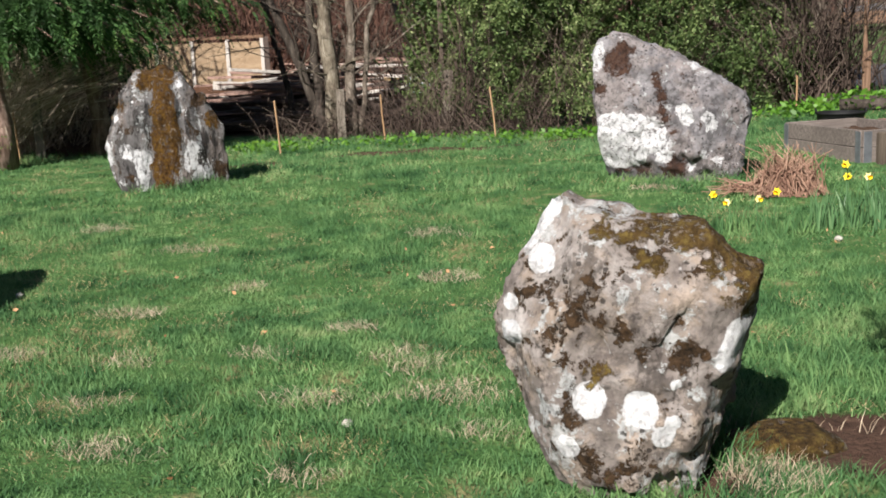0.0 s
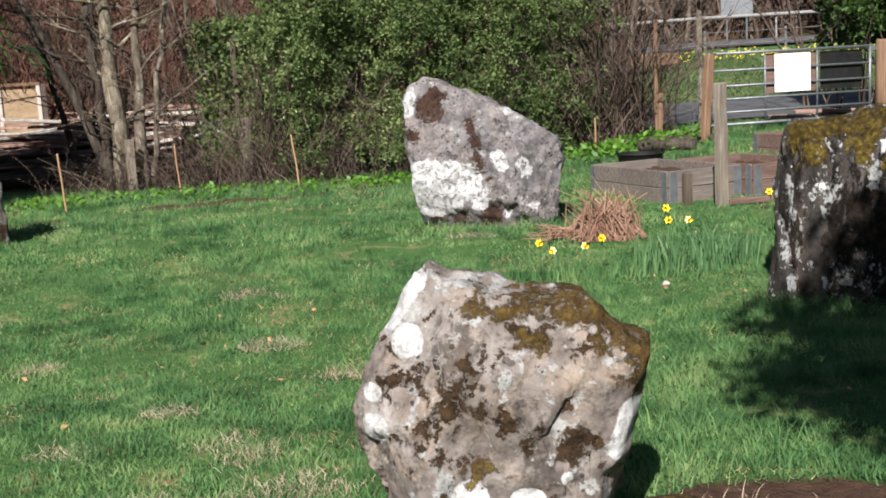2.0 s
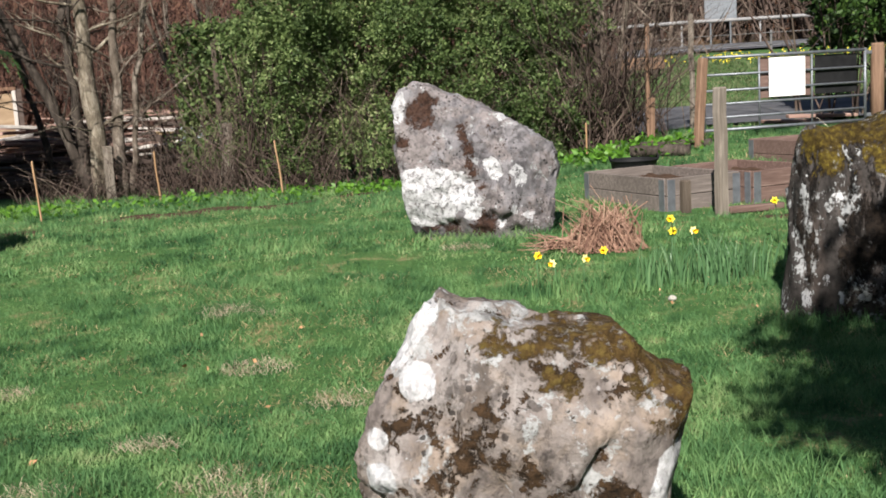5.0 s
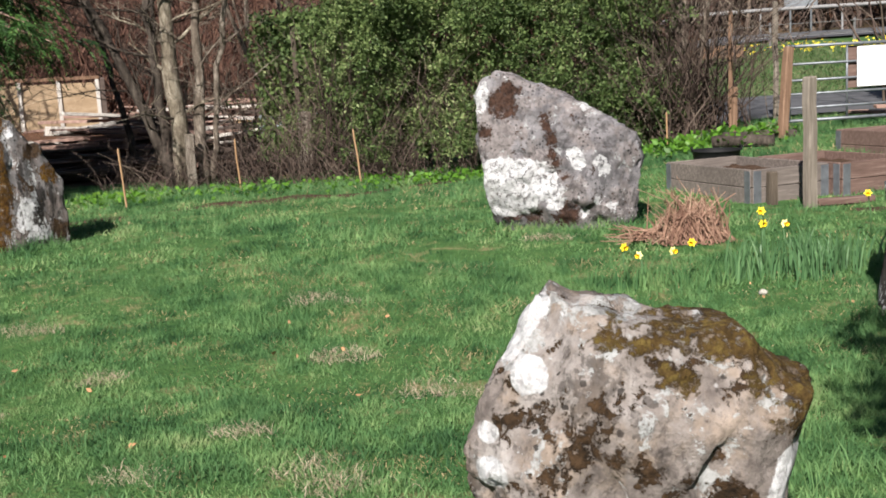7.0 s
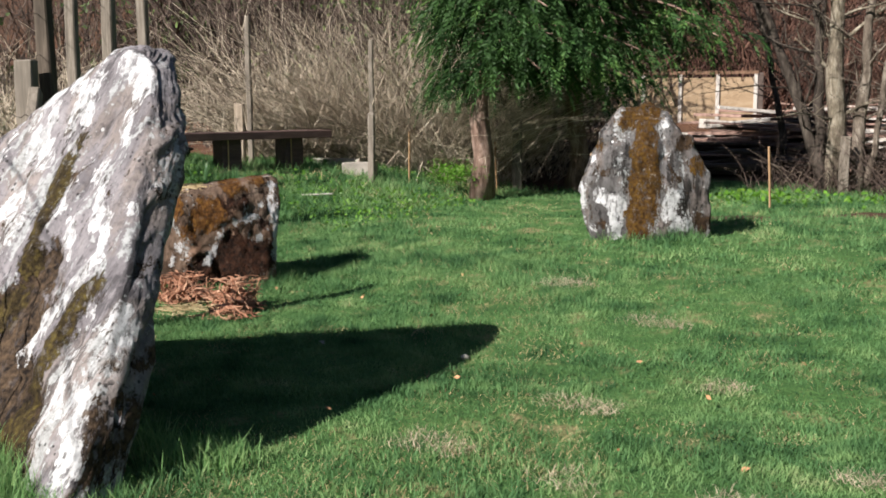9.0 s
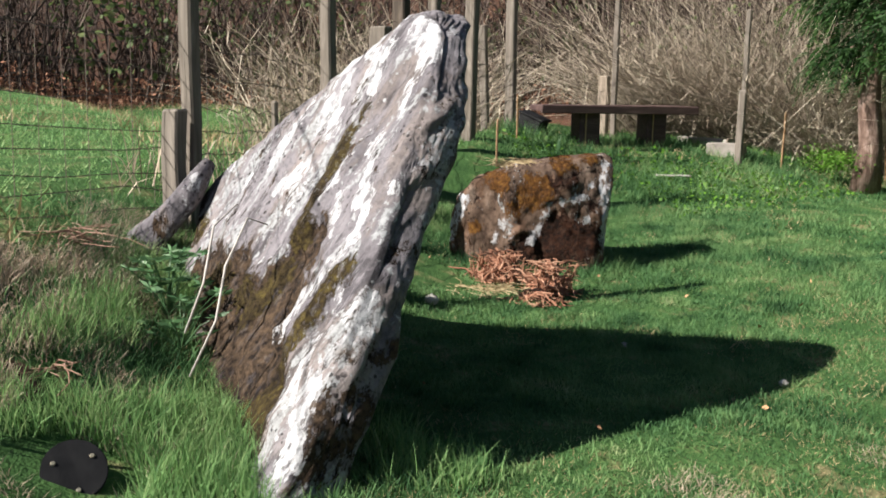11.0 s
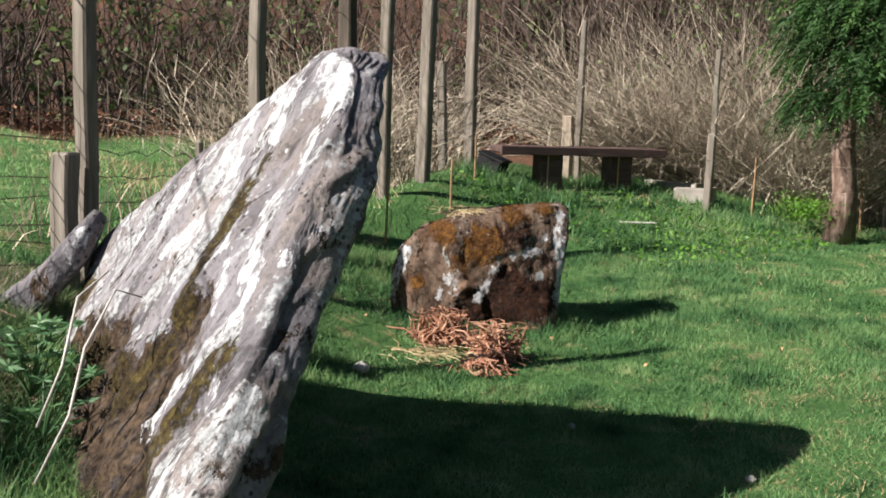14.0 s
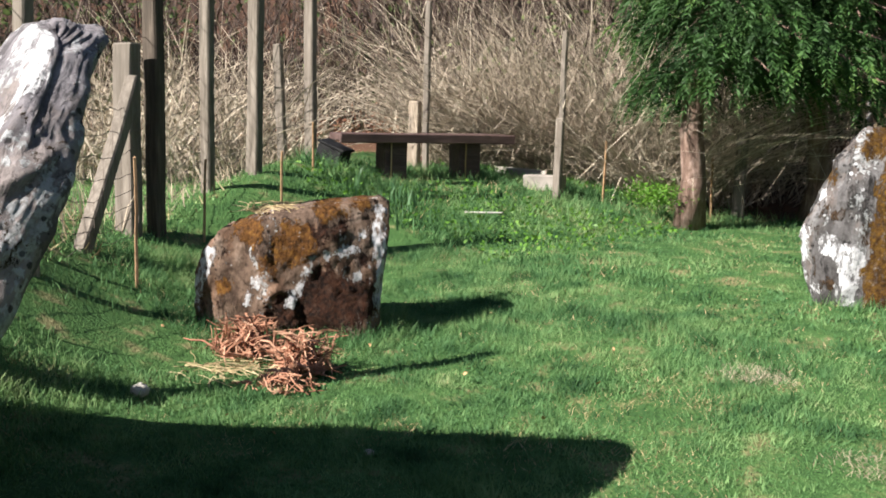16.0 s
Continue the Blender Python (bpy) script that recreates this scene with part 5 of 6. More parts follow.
rn = 16000
ra, rd = rng.uniform(0.9, 1.65, rn), rng.uniform(27, 44, rn)
rx, ry = -rd * np.cos(ra), 5 + rd * np.sin(ra)
rP = np.stack([rx, ry, height(rx, ry) + rng.uniform(0, 1, rn) ** 1.3 * 4.5], 1)
rL = rng.uniform(0.2, 0.45, rn)
tagged(link("russet_bracken", leaves("russet_bracken", rP, unit(rng.normal(size=(rn, 3))), rL, rL * 0.3), REDTWIGS), "russet dead bracken and scrub behind the yard", "bracken", kind="stuff")
scrub_n = 24000
sa, sd = rng.uniform(-0.5, 0.8, scrub_n), rng.uniform(25.5, 31, scrub_n)
sx, sy = -sd * np.cos(sa), 5 + sd * np.sin(sa)
sP = np.stack([sx, sy, height(sx, sy) + rng.uniform(0, 1, scrub_n) ** 2.0 * 0.6], 1)
sL = rng.uniform(0.07, 0.17, scrub_n)
tagged(link("field_edge_bracken", leaves("field_edge_bracken", sP, unit(rng.normal(size=(scrub_n, 3))), sL, sL * 0.3), BRACKEN), "reddish dead bracken along the field edge", "bracken", kind="stuff")
ev_n = 16000
ea, ed = rng.uniform(-0.35, 1.0, ev_n), rng.uniform(27, 36, ev_n)
ex, ey = -ed * np.cos(ea), 5 + ed * np.sin(ea)
ok = patch(ex, ey, 0.5, 91) > 0.60
eP = np.stack([ex, ey, height(ex, ey) + rng.uniform(0.3, 4.2, ev_n)], 1)[ok]
eL = rng.uniform(0.15, 0.32, len(eP))
tagged(link("wood_ivy", leaves("wood_ivy", eP, unit(rng.normal(size=eP.shape)), eL, eL * 0.6), HEDGE_LEAF), "dark green ivy in the bare wood", "ivy", kind="stuff")
br_n = 4000
bx = rng.uniform(-13.6, -10.0, br_n)
by = 12.3 + 0.40 * (bx + 12.0) + rng.exponential(0.9, br_n)
bP = np.stack([bx, by, height(bx, by) + rng.uniform(0.05, 3.4, br_n) ** 1.0], 1)
bk = rng.uniform(0, 1, br_n) < (0.25 + 0.75 * ramp(1.2, 2.6, bP[:, 2])) * patch(bx, bP[:, 2] * 1.3, 2.0, 17)
bL = rng.uniform(0.05, 0.11, br_n)[bk]
tagged(link("bramble_leaves", leaves("bramble_leaves", bP[bk], unit(rng.normal(size=(bk.sum(), 3))), bL, bL * 0.6), HEDGE_LEAF), "sparse green leaves high in the thicket", "leaves", kind="stuff")


# ---------- wire fence ----------
def rough_post(sx, sy, tall, seed, lean=0.0, turn=0.0):
    bm = block(sx, sy, tall + 0.2, 0.012, (0, 0, -0.2), None, 0.012, seed, 5)
    bm.transform(Matrix.Rotation(turn, 4, "Z") @ Matrix.Rotation(lean, 4, "Y"))
    return bm


FENCE = [(-3.3, -1.4, 1.9, 0.10), (-7.12, 3.98, 2.15, 0.10), (-8.25, 5.25, 2.2, 0.10), (-9.9, 6.62, 2.3, 0.13), (-11.0, 7.5, 2.3, 0.11), (-11.4, 8.15, 2.4, 0.13), (-12.6, 9.4, 2.4, 0.12)]
fence = thing("wire_fence", (-7.12, 3.98, ground_z(-7.12, 3.98)), 0, "weathered post and rusty wire-netting fence", "fence")
fo = Vector(fence.location)
for i, (x, y, tall, w) in enumerate(FENCE):
    bm = rough_post(w, w * 0.85, tall, i + 3, 0.01 * (i % 3 - 1), 0.5)
    bm.transform(Matrix.Translation(Vector((x, y, ground_z(x, y))) - fo))
    part("post", bm, POST_DARK if i in (0, 3) else POST, fence, "dark damp post" if i in (0, 3) else "")
for x, y, tall, w, ln in [(-7.02, 3.86, 0.66, 0.12, 0.0), (-12.7, 9.1, 1.3, 0.1, -0.05), (-8.7, 5.0, 0.55, 0.05, 0.02)]:
    bm = rough_post(w, w * 0.8, tall, int(tall * 50), ln, 0.6)
    bm.transform(Matrix.Translation(Vector((x, y, ground_z(x, y))) - fo))
    part("short_post", bm, POST, fence, "split grey stub post")
for x, y, tall, w, ln, tn in [(-9.85, 6.38, 1.86 - ground_z(-9.85, 6.38), 0.17, 0.0, 0.6), (-9.12, 5.82, 1.42, 0.12, 0.61, 2.36)]:
    bm = rough_post(w, w * 0.8, tall, int(tall * 50), ln, tn)
    bm.transform(Matrix.Translation(Vector((x, y, ground_z(x, y))) - fo))
    part("brace" if ln else "short_post", bm, POST, fence, "leaning grey brace" if ln else "split grey stub post")
ends = [(p[0], p[1]) for p in FENCE]
rnd = random.Random(2)
for h in (0.08, 0.18, 0.28, 0.40, 0.53, 0.68, 0.84, 1.02, 1.5, 1.85):
    pts = []
    for (x1, y1), (x2, y2) in zip(ends, ends[1:]):
        for k in range(14):
            q = k / 14
            x, y = x1 + (x2 - x1) * q - 0.035, y1 + (y2 - y1) * q - 0.04
            pts.append(Vector((x, y, ground_z(x, y) + h - 0.04 * math.sin(q * math.pi) + rnd.gauss(0, 0.014))) - fo)
    g = Geo().tube(pts, [0.0030] * len(pts), 4)
    link("wire", g.mesh("wire"), WIRE, fence)
g = Geo()
for (x1, y1), (x2, y2) in zip(ends[:4], ends[1:5]):
    n = int(math.hypot(x2 - x1, y2 - y1) / 0.16)
    for k in range(n):
        q = (k + 0.5) / n
        x, y = x1 + (x2 - x1) * q - 0.035, y1 + (y2 - y1) * q - 0.04
        z = ground_z(x, y)
        g.tube([Vector((x + rnd.gauss(0, 0.01), y, z + 0.1 + 0.23 * j)) - fo for j in range(5)], [0.0019] * 5, 3, False)
tagged(link("netting", g.mesh("netting"), WIRE, fence, "upright netting wires"), kind="stuff")
g = Geo().tube([Vector((-6.45, 2.52, 2.65)) - fo + Vector((-1.05 * k, 1.3 * k, -0.25 * math.sin(k * 2.0))) for k in np.linspace(-3.0, 2.6, 28)], [0.006] * 28, 5)
link("cable", g.mesh("cable"), BLACK, fence, "slack dark cable along the posts")


# ---------- tall posts by the thicket ----------
def lone_post(name, x, y, tall, w, material, label, lean=0.0, seed=1, group="", lean_yaw=0.6):
    ob = link(name, bpy.data.meshes.new(name), None)
    bm = rough_post(w, w * 0.85, tall, seed, lean, lean_yaw)
    bm.to_mesh(ob.data)
    bm.free()
    ob.data.materials.append(material)
    ob.matrix_world = pose(x, y, ground_z(x, y))
    return tagged(ob, label, "post", group)


lone_post("tall_post", -12.2, 10.7, 1.95, 0.07, POST, "tall thin grey post behind the bench", 0.0, 3)
lone_post("short_post", -12.32, 10.62, 0.80, 0.13, PALEPOST, "broad pale split post behind the bench", 0.0, 4)
lone_post("tall_post", -10.52, 11.32, 1.75, 0.06, POST, "tall thin brown post beside the pale boxes", 0.0, 5)
lone_post("short_post", -10.46, 11.24, 0.85, 0.085, POST, "grey post beside the pale boxes", 0.01, 6)
lone_post("short_post", -9.75, 13.35, 0.95, 0.13, POST, "weathered grey post under the cypress tree", 0.0, 7)
lone_post("short_post", -4.75, 16.7, 0.95, 0.17, POST, "pale mossy post in front of the hedge", 0.02, 8)
lone_post("dark_pole", -4.85, 16.85, 2.2, 0.07, POST_DARK, "dark pole rising through the hedge", 0.0, 9)
lone_post("short_post", -6.15, 15.75, 0.75, 0.12, POST, "pale post against the bare tree", 0.0, 10)
lone_post("garden_post", 1.3, 11.05, 1.14, 0.105, POST, "square grey post beside the raised beds", -0.01, 11)
lone_post("gate_prop", 1.78, 15.15, 1.12, 0.11, BROWNPOST, "leaning brown post at the gate", 0.10, 12)
lone_post("lane_post", 1.30, 15.9, 0.62, 0.07, BROWNPOST, "short brown post by the lane", 0.02, 13)
lone_post("lane_post", 1.28, 16.1, 1.6, 0.055, BROWNPOST, "tall brown post by the lane", 0.01, 14)
lone_post("lane_post", 2.02, 17.0, 1.65, 0.07, POST, "tall grey post by the lane", 0.0, 15)
lone_post("lane_post", 4.75, 16.3, 0.95, 0.09, BROWNPOST, "brown post beyond the gate", 0.0, 16)
lone_post("lane_post", 5.0, 16.0, 0.6, 0.13, POST, "grey stump post beyond the gate", 0.0, 17)
for k, (x, y, tall, ln) in enumerate([(-6.03, 13.25, 0.72, -0.04), (-5.25, 15.1, 0.68, -0.03), (-3.56, 14.95, 0.74, -0.09), (0.4, 15.6, 0.48, 0.0), (-10.33, 11.8, 0.66, 0.0), (-9.75, 12.9, 0.66, -0.03),
                                      (-10.54, 8.02, 0.50, 0.0), (-9.81, 6.97, 0.66, 0.03), (-8.62, 6.02, 0.86, -0.01), (-4.75, 2.60, 0.62, -0.11), (-7.5, 4.75, 0.3, 0.0), (-11.6, 8.9, 0.5, 0.0), (-8.2, 12.9, 0.6, -0.06)]):
    lone_post("wooden_stake", x, y, tall, 0.026, STAKE, "thin pale pine stake in the turf", ln, k, "stakes round the lawn")


# ---------- bench and clutter ----------
def bench():
    x, y = -11.52, 10.27
    ob = thing("bench", (x, y, ground_z(x, y)), 78, "dark plank bench on two stout legs beside brambles", "bench")
    part("seat", block(2.02, 0.42, 0.075, 0.012, (-0.05, 0, 0.40), None, 0.012, 4, 6), BENCHWOOD, ob)
    part("edge_board", block(2.02, 0.045, 0.10, 0.01, (-0.07, -0.235, 0.385), None, 0.008, 8, 6), BENCHWOOD, ob)
    for k, u in enumerate((-0.42, 0.45)):
        leg = part("leg", block(0.26, 0.30, 0.52, 0.012, (u, 0.0, -0.12), None, 0.012, k), BENCHWOOD, ob)
        part("strip", block(0.015, 0.012, 0.38, 0.002, (u - 0.06, -0.162, 0.0)), FRESH, leg, "pale split strip")


bench()
for k, (x, y, sx, sy, sz, yw) in enumerate([(-10.75, 11.3, 0.42, 0.20, 0.17, 40), (-11.35, 11.5, 0.75, 0.14, 0.12, 12)]):
    ob = thing("pale_box", (x, y, ground_z(x, y)), yw, "pale weathered box lying in the weeds", "box")
    part("body", block(sx, sy, sz, 0.008, (0, 0, -0.02), None, 0.006, k), PALEBOX, ob)
    part("end_board", block(0.02, sy + 0.02, sz + 0.02, 0.004, (sx / 2 + 0.012, 0, -0.02)), PALEPOST, ob)
ob = thing("black_crate", (-12.05, 9.35, ground_z(-12.05, 9.35)), 30, "black plastic box tipped beside the fence", "box")
part("body", block(0.32, 0.22, 0.20, 0.02, (0, 0, 0.02), Matrix.Rotation(0.35, 4, "Y")), BLACK, ob)
part("lid", block(0.35, 0.25, 0.03, 0.01, (0.07, 0, 0.2), Matrix.Rotation(0.35, 4, "Y")), BLACK, ob)
ob = link("white_stick", bpy.data.meshes.new("white_stick"), WHITEWOOD)
bm = block(0.38, 0.022, 0.018, 0.005, (0, 0, 0), None, 0.012, 3, 4)
bm.to_mesh(ob.data)
bm.free()
ob.matrix_world = pose(-10.1, 10.0, ground_z(-10.1, 10.0) + 0.02, 0, 0, 62)
tagged(ob, "bleached white stick lying on the grass", "stick")


def black_light():
    """A round black ground light with brass screws, tilted up."""
    ob = thing("ground_spotlight", (-4.74, 2.93, ground_z(-4.74, 2.93) - 0.14), 88, "round black ground light with brass screws in the grass", "light")
    m = Matrix.Translation((0, 0, 0.0)) @ Matrix.Rotation(0.85, 4, "X")
    bm = disc_bm(0.095, 0.104, 0.20, 32, 0.006)
    bm.transform(m)
    body = part("body", bm, BLACK, ob)
    bm = disc_bm(0.111, 0.111, 0.018, 32, 0.004)
    bm.transform(m @ Matrix.Translation((0, 0, 0.195)))
    rim = part("rim", bm, BLACK, ob)
    for k in range(3):
        a = 0.6 + 2 * math.pi * k / 3
        bm = disc_bm(0.009, 0.007, 0.005, 10)
        bm.transform(m @ Matrix.Translation((0.074 * math.cos(a), 0.074 * math.sin(a), 0.213)))
        part("screw", bm, BRASS, rim, "brass screw")


black_light()


# ---------- raised beds ----------
def raised_bed(corner, yaw, long, wide, tall, board, label):
    ob = thing("raised_bed", (corner[0], corner[1], ground_z(*corner) - 0.03), yaw, label, "raised bed", "raised beds")
    t, boards = 0.035, []
    for sx, sy, cx, cy in ((long, t, long / 2, 0), (long, t, long / 2, wide), (t, wide - t - 0.004, 0, wide / 2), (t, wide - t - 0.004, long, wide / 2)):
        for k in range(2):
            board_ob = part("board", block(sx, sy, tall / 2 - 0.004, 0.005, (cx, cy, k * tall / 2), None, 0.004, int(cx * 9 + k), 3), board, ob)
            boards.append(board_ob)
    for cx, cy in ((0, 0), (long, 0), (0, wide), (long, wide)):
        fx, fy = (-1 if cx == 0 else 1), (-1 if cy == 0 else 1)
        part("hinge", block(0.085, 0.004, tall * 0.92, 0.001, (cx - fx * 0.045, cy + fy * 0.0205, 0.01)), GALV, boards[1 if cy == 0 else 3], "galvanised corner hinge")
        part("hinge", block(0.004, 0.085, tall * 0.92, 0.001, (cx + fx * 0.0205, cy - fy * 0.045, 0.01)), GALV, boards[5 if cx == 0 else 7], "galvanised corner hinge")
    bm = bmesh.new()
    bmesh.ops.create_grid(bm, x_segments=16, y_segments=12, size=0.5)
    for v in bm.verts:
        v.co = Vector(((v.co.x + 0.5) * (long - 0.05) + 0.025, (v.co.y + 0.5) * (wide - 0.05) + 0.025, tall * 0.72 + noise.fractal(v.co * 9, 0.9, 2, 4) * 0.03))
    part("soil", bm, SOIL, ob, "dark soil")
    return ob


raised_bed((0.86, 11.45), 28, 0.85, 1.42, 0.34, BOARD, "grey board raised bed with steel corner hinges")
raised_bed((1.72, 11.75), 28, 0.85, 1.25, 0.33, BOARD_RED, "red-brown board raised bed with steel corner hinges")
raised_bed((2.7, 13.35), 28, 1.1, 1.0, 0.34, BOARD_RED, "red-brown board raised bed near the gate")
lone_post("bed_stump", 1.02, 11.35, 0.30, 0.09, POST_DARK, "dark stump post against the raised bed", 0.0, 21)
ob = link("fallen_board", bpy.data.meshes.new("fallen_board"), BOARD_RED)
bm = block(0.6, 0.10, 0.06, 0.008, (0, 0, 0), None, 0.01, 2, 3)
bm.to_mesh(ob.data)
bm.free()
ob.matrix_world = pose(1.62, 11.2, ground_z(1.62, 11.2), 0, 0, 25)
tagged(ob, "brown board lying before the raised bed", "board")


def tub(x, y):
    ob = thing("rubber_tub", (x, y, ground_z(x, y)), 0, "low black rubber tub on the grass", "tub")
    prof = [(0.24, 0.0), (0.26, 0.06), (0.27, 0.135), (0.285, 0.14), (0.285, 0.158), (0.255, 0.158), (0.24, 0.08), (0.22, 0.03)]
    g, n = Geo(), 36
    for r, z in prof:
        for k in range(n):
            a = 2 * math.pi * k / n
            g.v.append((r * math.cos(a), r * math.sin(a), z))
    for i in range(len(prof) - 1):
        for k in range(n):
            a, b = i * n + k, i * n + (k + 1) % n
            g.f.append((a, b, b + n, a + n))
    g.f.append(tuple(reversed(range(n))))
    g.f.append(tuple((len(prof) - 1) * n + k for k in range(n)))
    link("body", g.mesh("body", True), BLACK, ob)
    for s in (-1, 1):
        g = Geo().tube([(s * 0.27, -0.08, 0.153), (s * 0.28, -0.06, 0.19), (s * 0.28, 0.06, 0.19), (s * 0.27, 0.08, 0.153)], [0.012] * 4, 6)
        link("handle", g.mesh("handle", True), BLACK, ob)


tub(0.84, 14.0)
for k, (x, y, yw, ln, r) in enumerate([(1.25, 14.8, -18, 0.75, 0.075), (1.5, 15.15, 8, 0.9, 0.06)]):
    ob = thing("log", (x, y, ground_z(x, y)), yw, "dark rotting log in the weeds", "log")
    g = Geo().tube([(ln * (q / 6 - 0.5), 0.02 * math.sin(q * 2), r) for q in range(7)], [r * (1 + 0.12 * math.sin(q * 1.9 + k)) for q in range(7)], 10)
    link("bark", g.mesh("bark", True), BARK_DARK, ob)


# ---------- gate and lane ----------
def gate():
    a, b = Vector((1.86, 15.25, 0)), Vector((4.12, 15.95, 0))
    z = ground_z(3.0, 15.6)
    width, yaw = (b - a).length, math.degrees(math.atan2(b.y - a.y, b.x - a.x))
    ob = thing("field_gate", (a.x, a.y, z), yaw, "galvanised six-bar field gate, closed, with a white panel", "gate")
    for k, h in enumerate((0.12, 0.28, 0.45, 0.62, 0.82, 1.04)):
        g = Geo().tube([(0, 0, h), (width * 0.5, 0, h), (width, 0, h)], [0.021 if k in (0, 5) else 0.016] * 3, 8)
        link("bar", g.mesh("bar", True), GALV, ob)
    for u in (0.02, width * 0.34, width * 0.66, width - 0.02):
        g = Geo().tube([(u, 0.0, 0.10), (u, 0.0, 1.06)], [0.021 if u in (0.02, width - 0.02) else 0.014] * 2, 8)
        link("upright", g.mesh("upright", True), GALV, ob)
    sheet = part("panel", block(0.52, 0.012, 0.50, 0.003, (width * 0.50, -0.034, 0.50)), SIGNWHITE, ob, "blank white panel")
    part("backing", block(0.75, 0.012, 0.52, 0.003, (width * 0.50, 0.034, 0.49)), BOARD_RED, ob, "brown backing board")
    part("dark_sheet", block(0.62, 0.010, 0.50, 0.003, (width * 0.82, 0.04, 0.50)), BLACK, ob, "dark sheet")
    part("hinge", block(0.12, 0.03, 0.05, 0.004, (width + 0.03, 0, 0.98)), GALV, ob)
    part("hinge", block(0.12, 0.03, 0.05, 0.004, (width + 0.03, 0, 0.16)), GALV, ob)


gate()
ob = thing("gate_post", (4.27, 15.98, ground_z(4.27, 15.98)), 0, "round brown timber gate post", "post")
g = Geo().tube([(0, 0, -0.2), (0, 0, 0.6), (0.005, 0, 1.06), (0.005, 0, 1.09)], [0.09, 0.088, 0.086, 0.075], 16)
link("shaft", g.mesh("shaft", True), BROWNPOST, ob)

for k, (u, w, yw) in enumerate([(3.4, 16.9, 12), (3.75, 17.05, 6), (3.55, 16.7, -8), (4.0, 16.85, 20)]):
    ob = link("loose_plank", bpy.data.meshes.new("loose_plank"), PLANK_A)
    bm = block(0.9 - 0.1 * k, 0.14, 0.045, 0.006, (0, 0, 0), None, 0.008, k, 3)
    bm.to_mesh(ob.data)
    bm.free()
    ob.matrix_world = pose(u, w, ground_z(u, w) + 0.02 + 0.05 * (k % 2), 4, 2, yw)
    tagged(ob, "pinkish plank lying behind the gate", "plank", "planks behind the gate")


def strip(name, line, half, lift, material, label, kind="structure"):
    """A paved strip that follows the ground along a line of x, y."""
    g = Geo()
    pts = [Vector((x, y, 0)) for x, y in line]
    rows = []
    for i, p in enumerate(pts):
        d = (pts[min(i + 1, len(pts) - 1)] - pts[max(i - 1, 0)]).normalized()
        s = Vector((-d.y, d.x, 0))
        row = []
        for k in range(7):
            q = p + s * half * (k / 3 - 1)
            row.append(len(g.v))
            g.v.append((q.x, q.y, ground_z(q.x, q.y) + lift))
        rows.append(row)
    for a, b in zip(rows, rows[1:]):
        for k in range(6):
            g.f.append((a[k], b[k], b[k + 1], a[k + 1]))
    return tagged(link(name, g.mesh(name, True), material), label, name, kind=kind)


strip("lane", [(0.9 + 0.5 * k, 19.6 + 0.06 * k) for k in range(40)], 2.6, 0.05, TARMAC, "dark wet tarmac lane behind the gate")
strip("road", [(-40 + 3 * k, 39.0 + 0.10 * k) for k in range(34)], 3.4, 0.06, TARMAC, "grey main road on the rise")
strip("road_line", [(-40 + 3 * k, 36.2 + 0.10 * k) for k in range(34)], 0.12, 0.09, RAILWHITE, "white line along the road edge")


def rail_fence(name, y0, slope, heights, step, post_h, material, label, thick):
    ob = thing(name, (0, y0, ground_z(0, y0)), 0, label, "barrier")
    o = Vector(ob.location)
    xs = [-12 + step * k for k in range(int(42 / step))]
    for x in xs:
        y = y0 + slope * x
        bm = block(0.07, 0.07, post_h + 0.2, 0.01, Vector((x, y, ground_z(x, y) - 0.2)) - o)
        part("post", bm, material, ob)
    for h in heights:
        pts = [Vector((x, y0 + slope * x - 0.07, ground_z(x, y0 + slope * x) + h)) - o for x in xs]
        g = Geo().tube(pts, [thick] * len(pts), 6)
        link("rail", g.mesh("rail", True), material, ob)


rail_fence("roadside_fence", 34.2, 0.033, (0.35, 0.68), 2.4, 0.75, RAILGREY, "low thin grey rail fence along the road", 0.010)
rail_fence("crash_barrier", 43.6, 0.033, (0.95,), 3.0, 1.0, RAILWHITE, "pale crash barrier beyond the road", 0.07)

ob = thing("flower_trough", (2.6, 30.5, ground_z(2.6, 30.5)), 8, "brown wooden trough on the verge", "planter")
part("box", block(1.7, 0.6, 0.32, 0.02, (0, 0, 0.2)), BROWNPOST, ob)
for u in (-0.6, 0.6):
    part("foot", block(0.15, 0.5, 0.22, 0.01, (u, 0, 0)), POST_DARK, ob)
ob = thing("road_sign", (8.0, 46.5, ground_z(8.0, 46.5)), 0, "grey back of a road sign", "sign")
part("plate", block(1.3, 0.03, 1.0, 0.01, (0, 0, 1.1)), GALV, ob)
for u in (-0.4, 0.4):
    part("pole", disc_bm(0.04, 0.04, 2.1, 10), GALV, ob) .location = (u, 0.05, 0)


def yellow_clumps(rnd):
    g = Geo()
    for _ in range(240):
        x = rnd.choice((3.4, 5.4, 6.4, 7.4, 9.0)) + rnd.gauss(0, 0.5)
        y = 31.5 + rnd.gauss(0, 0.45)
        p = Vector((x, y, ground_z(x, y) + rnd.uniform(0.18, 0.36)))
        for _ in range(3):
            d = Vector((rnd.gauss(0, 1), rnd.gauss(0, 1), rnd.gauss(0, 1))).normalized() * 0.045
            e = Vector((rnd.gauss(0, 1), rnd.gauss(0, 1), rnd.gauss(0, 1))).normalized() * 0.06
            g.tri(p, p + d, p + e)
    return g


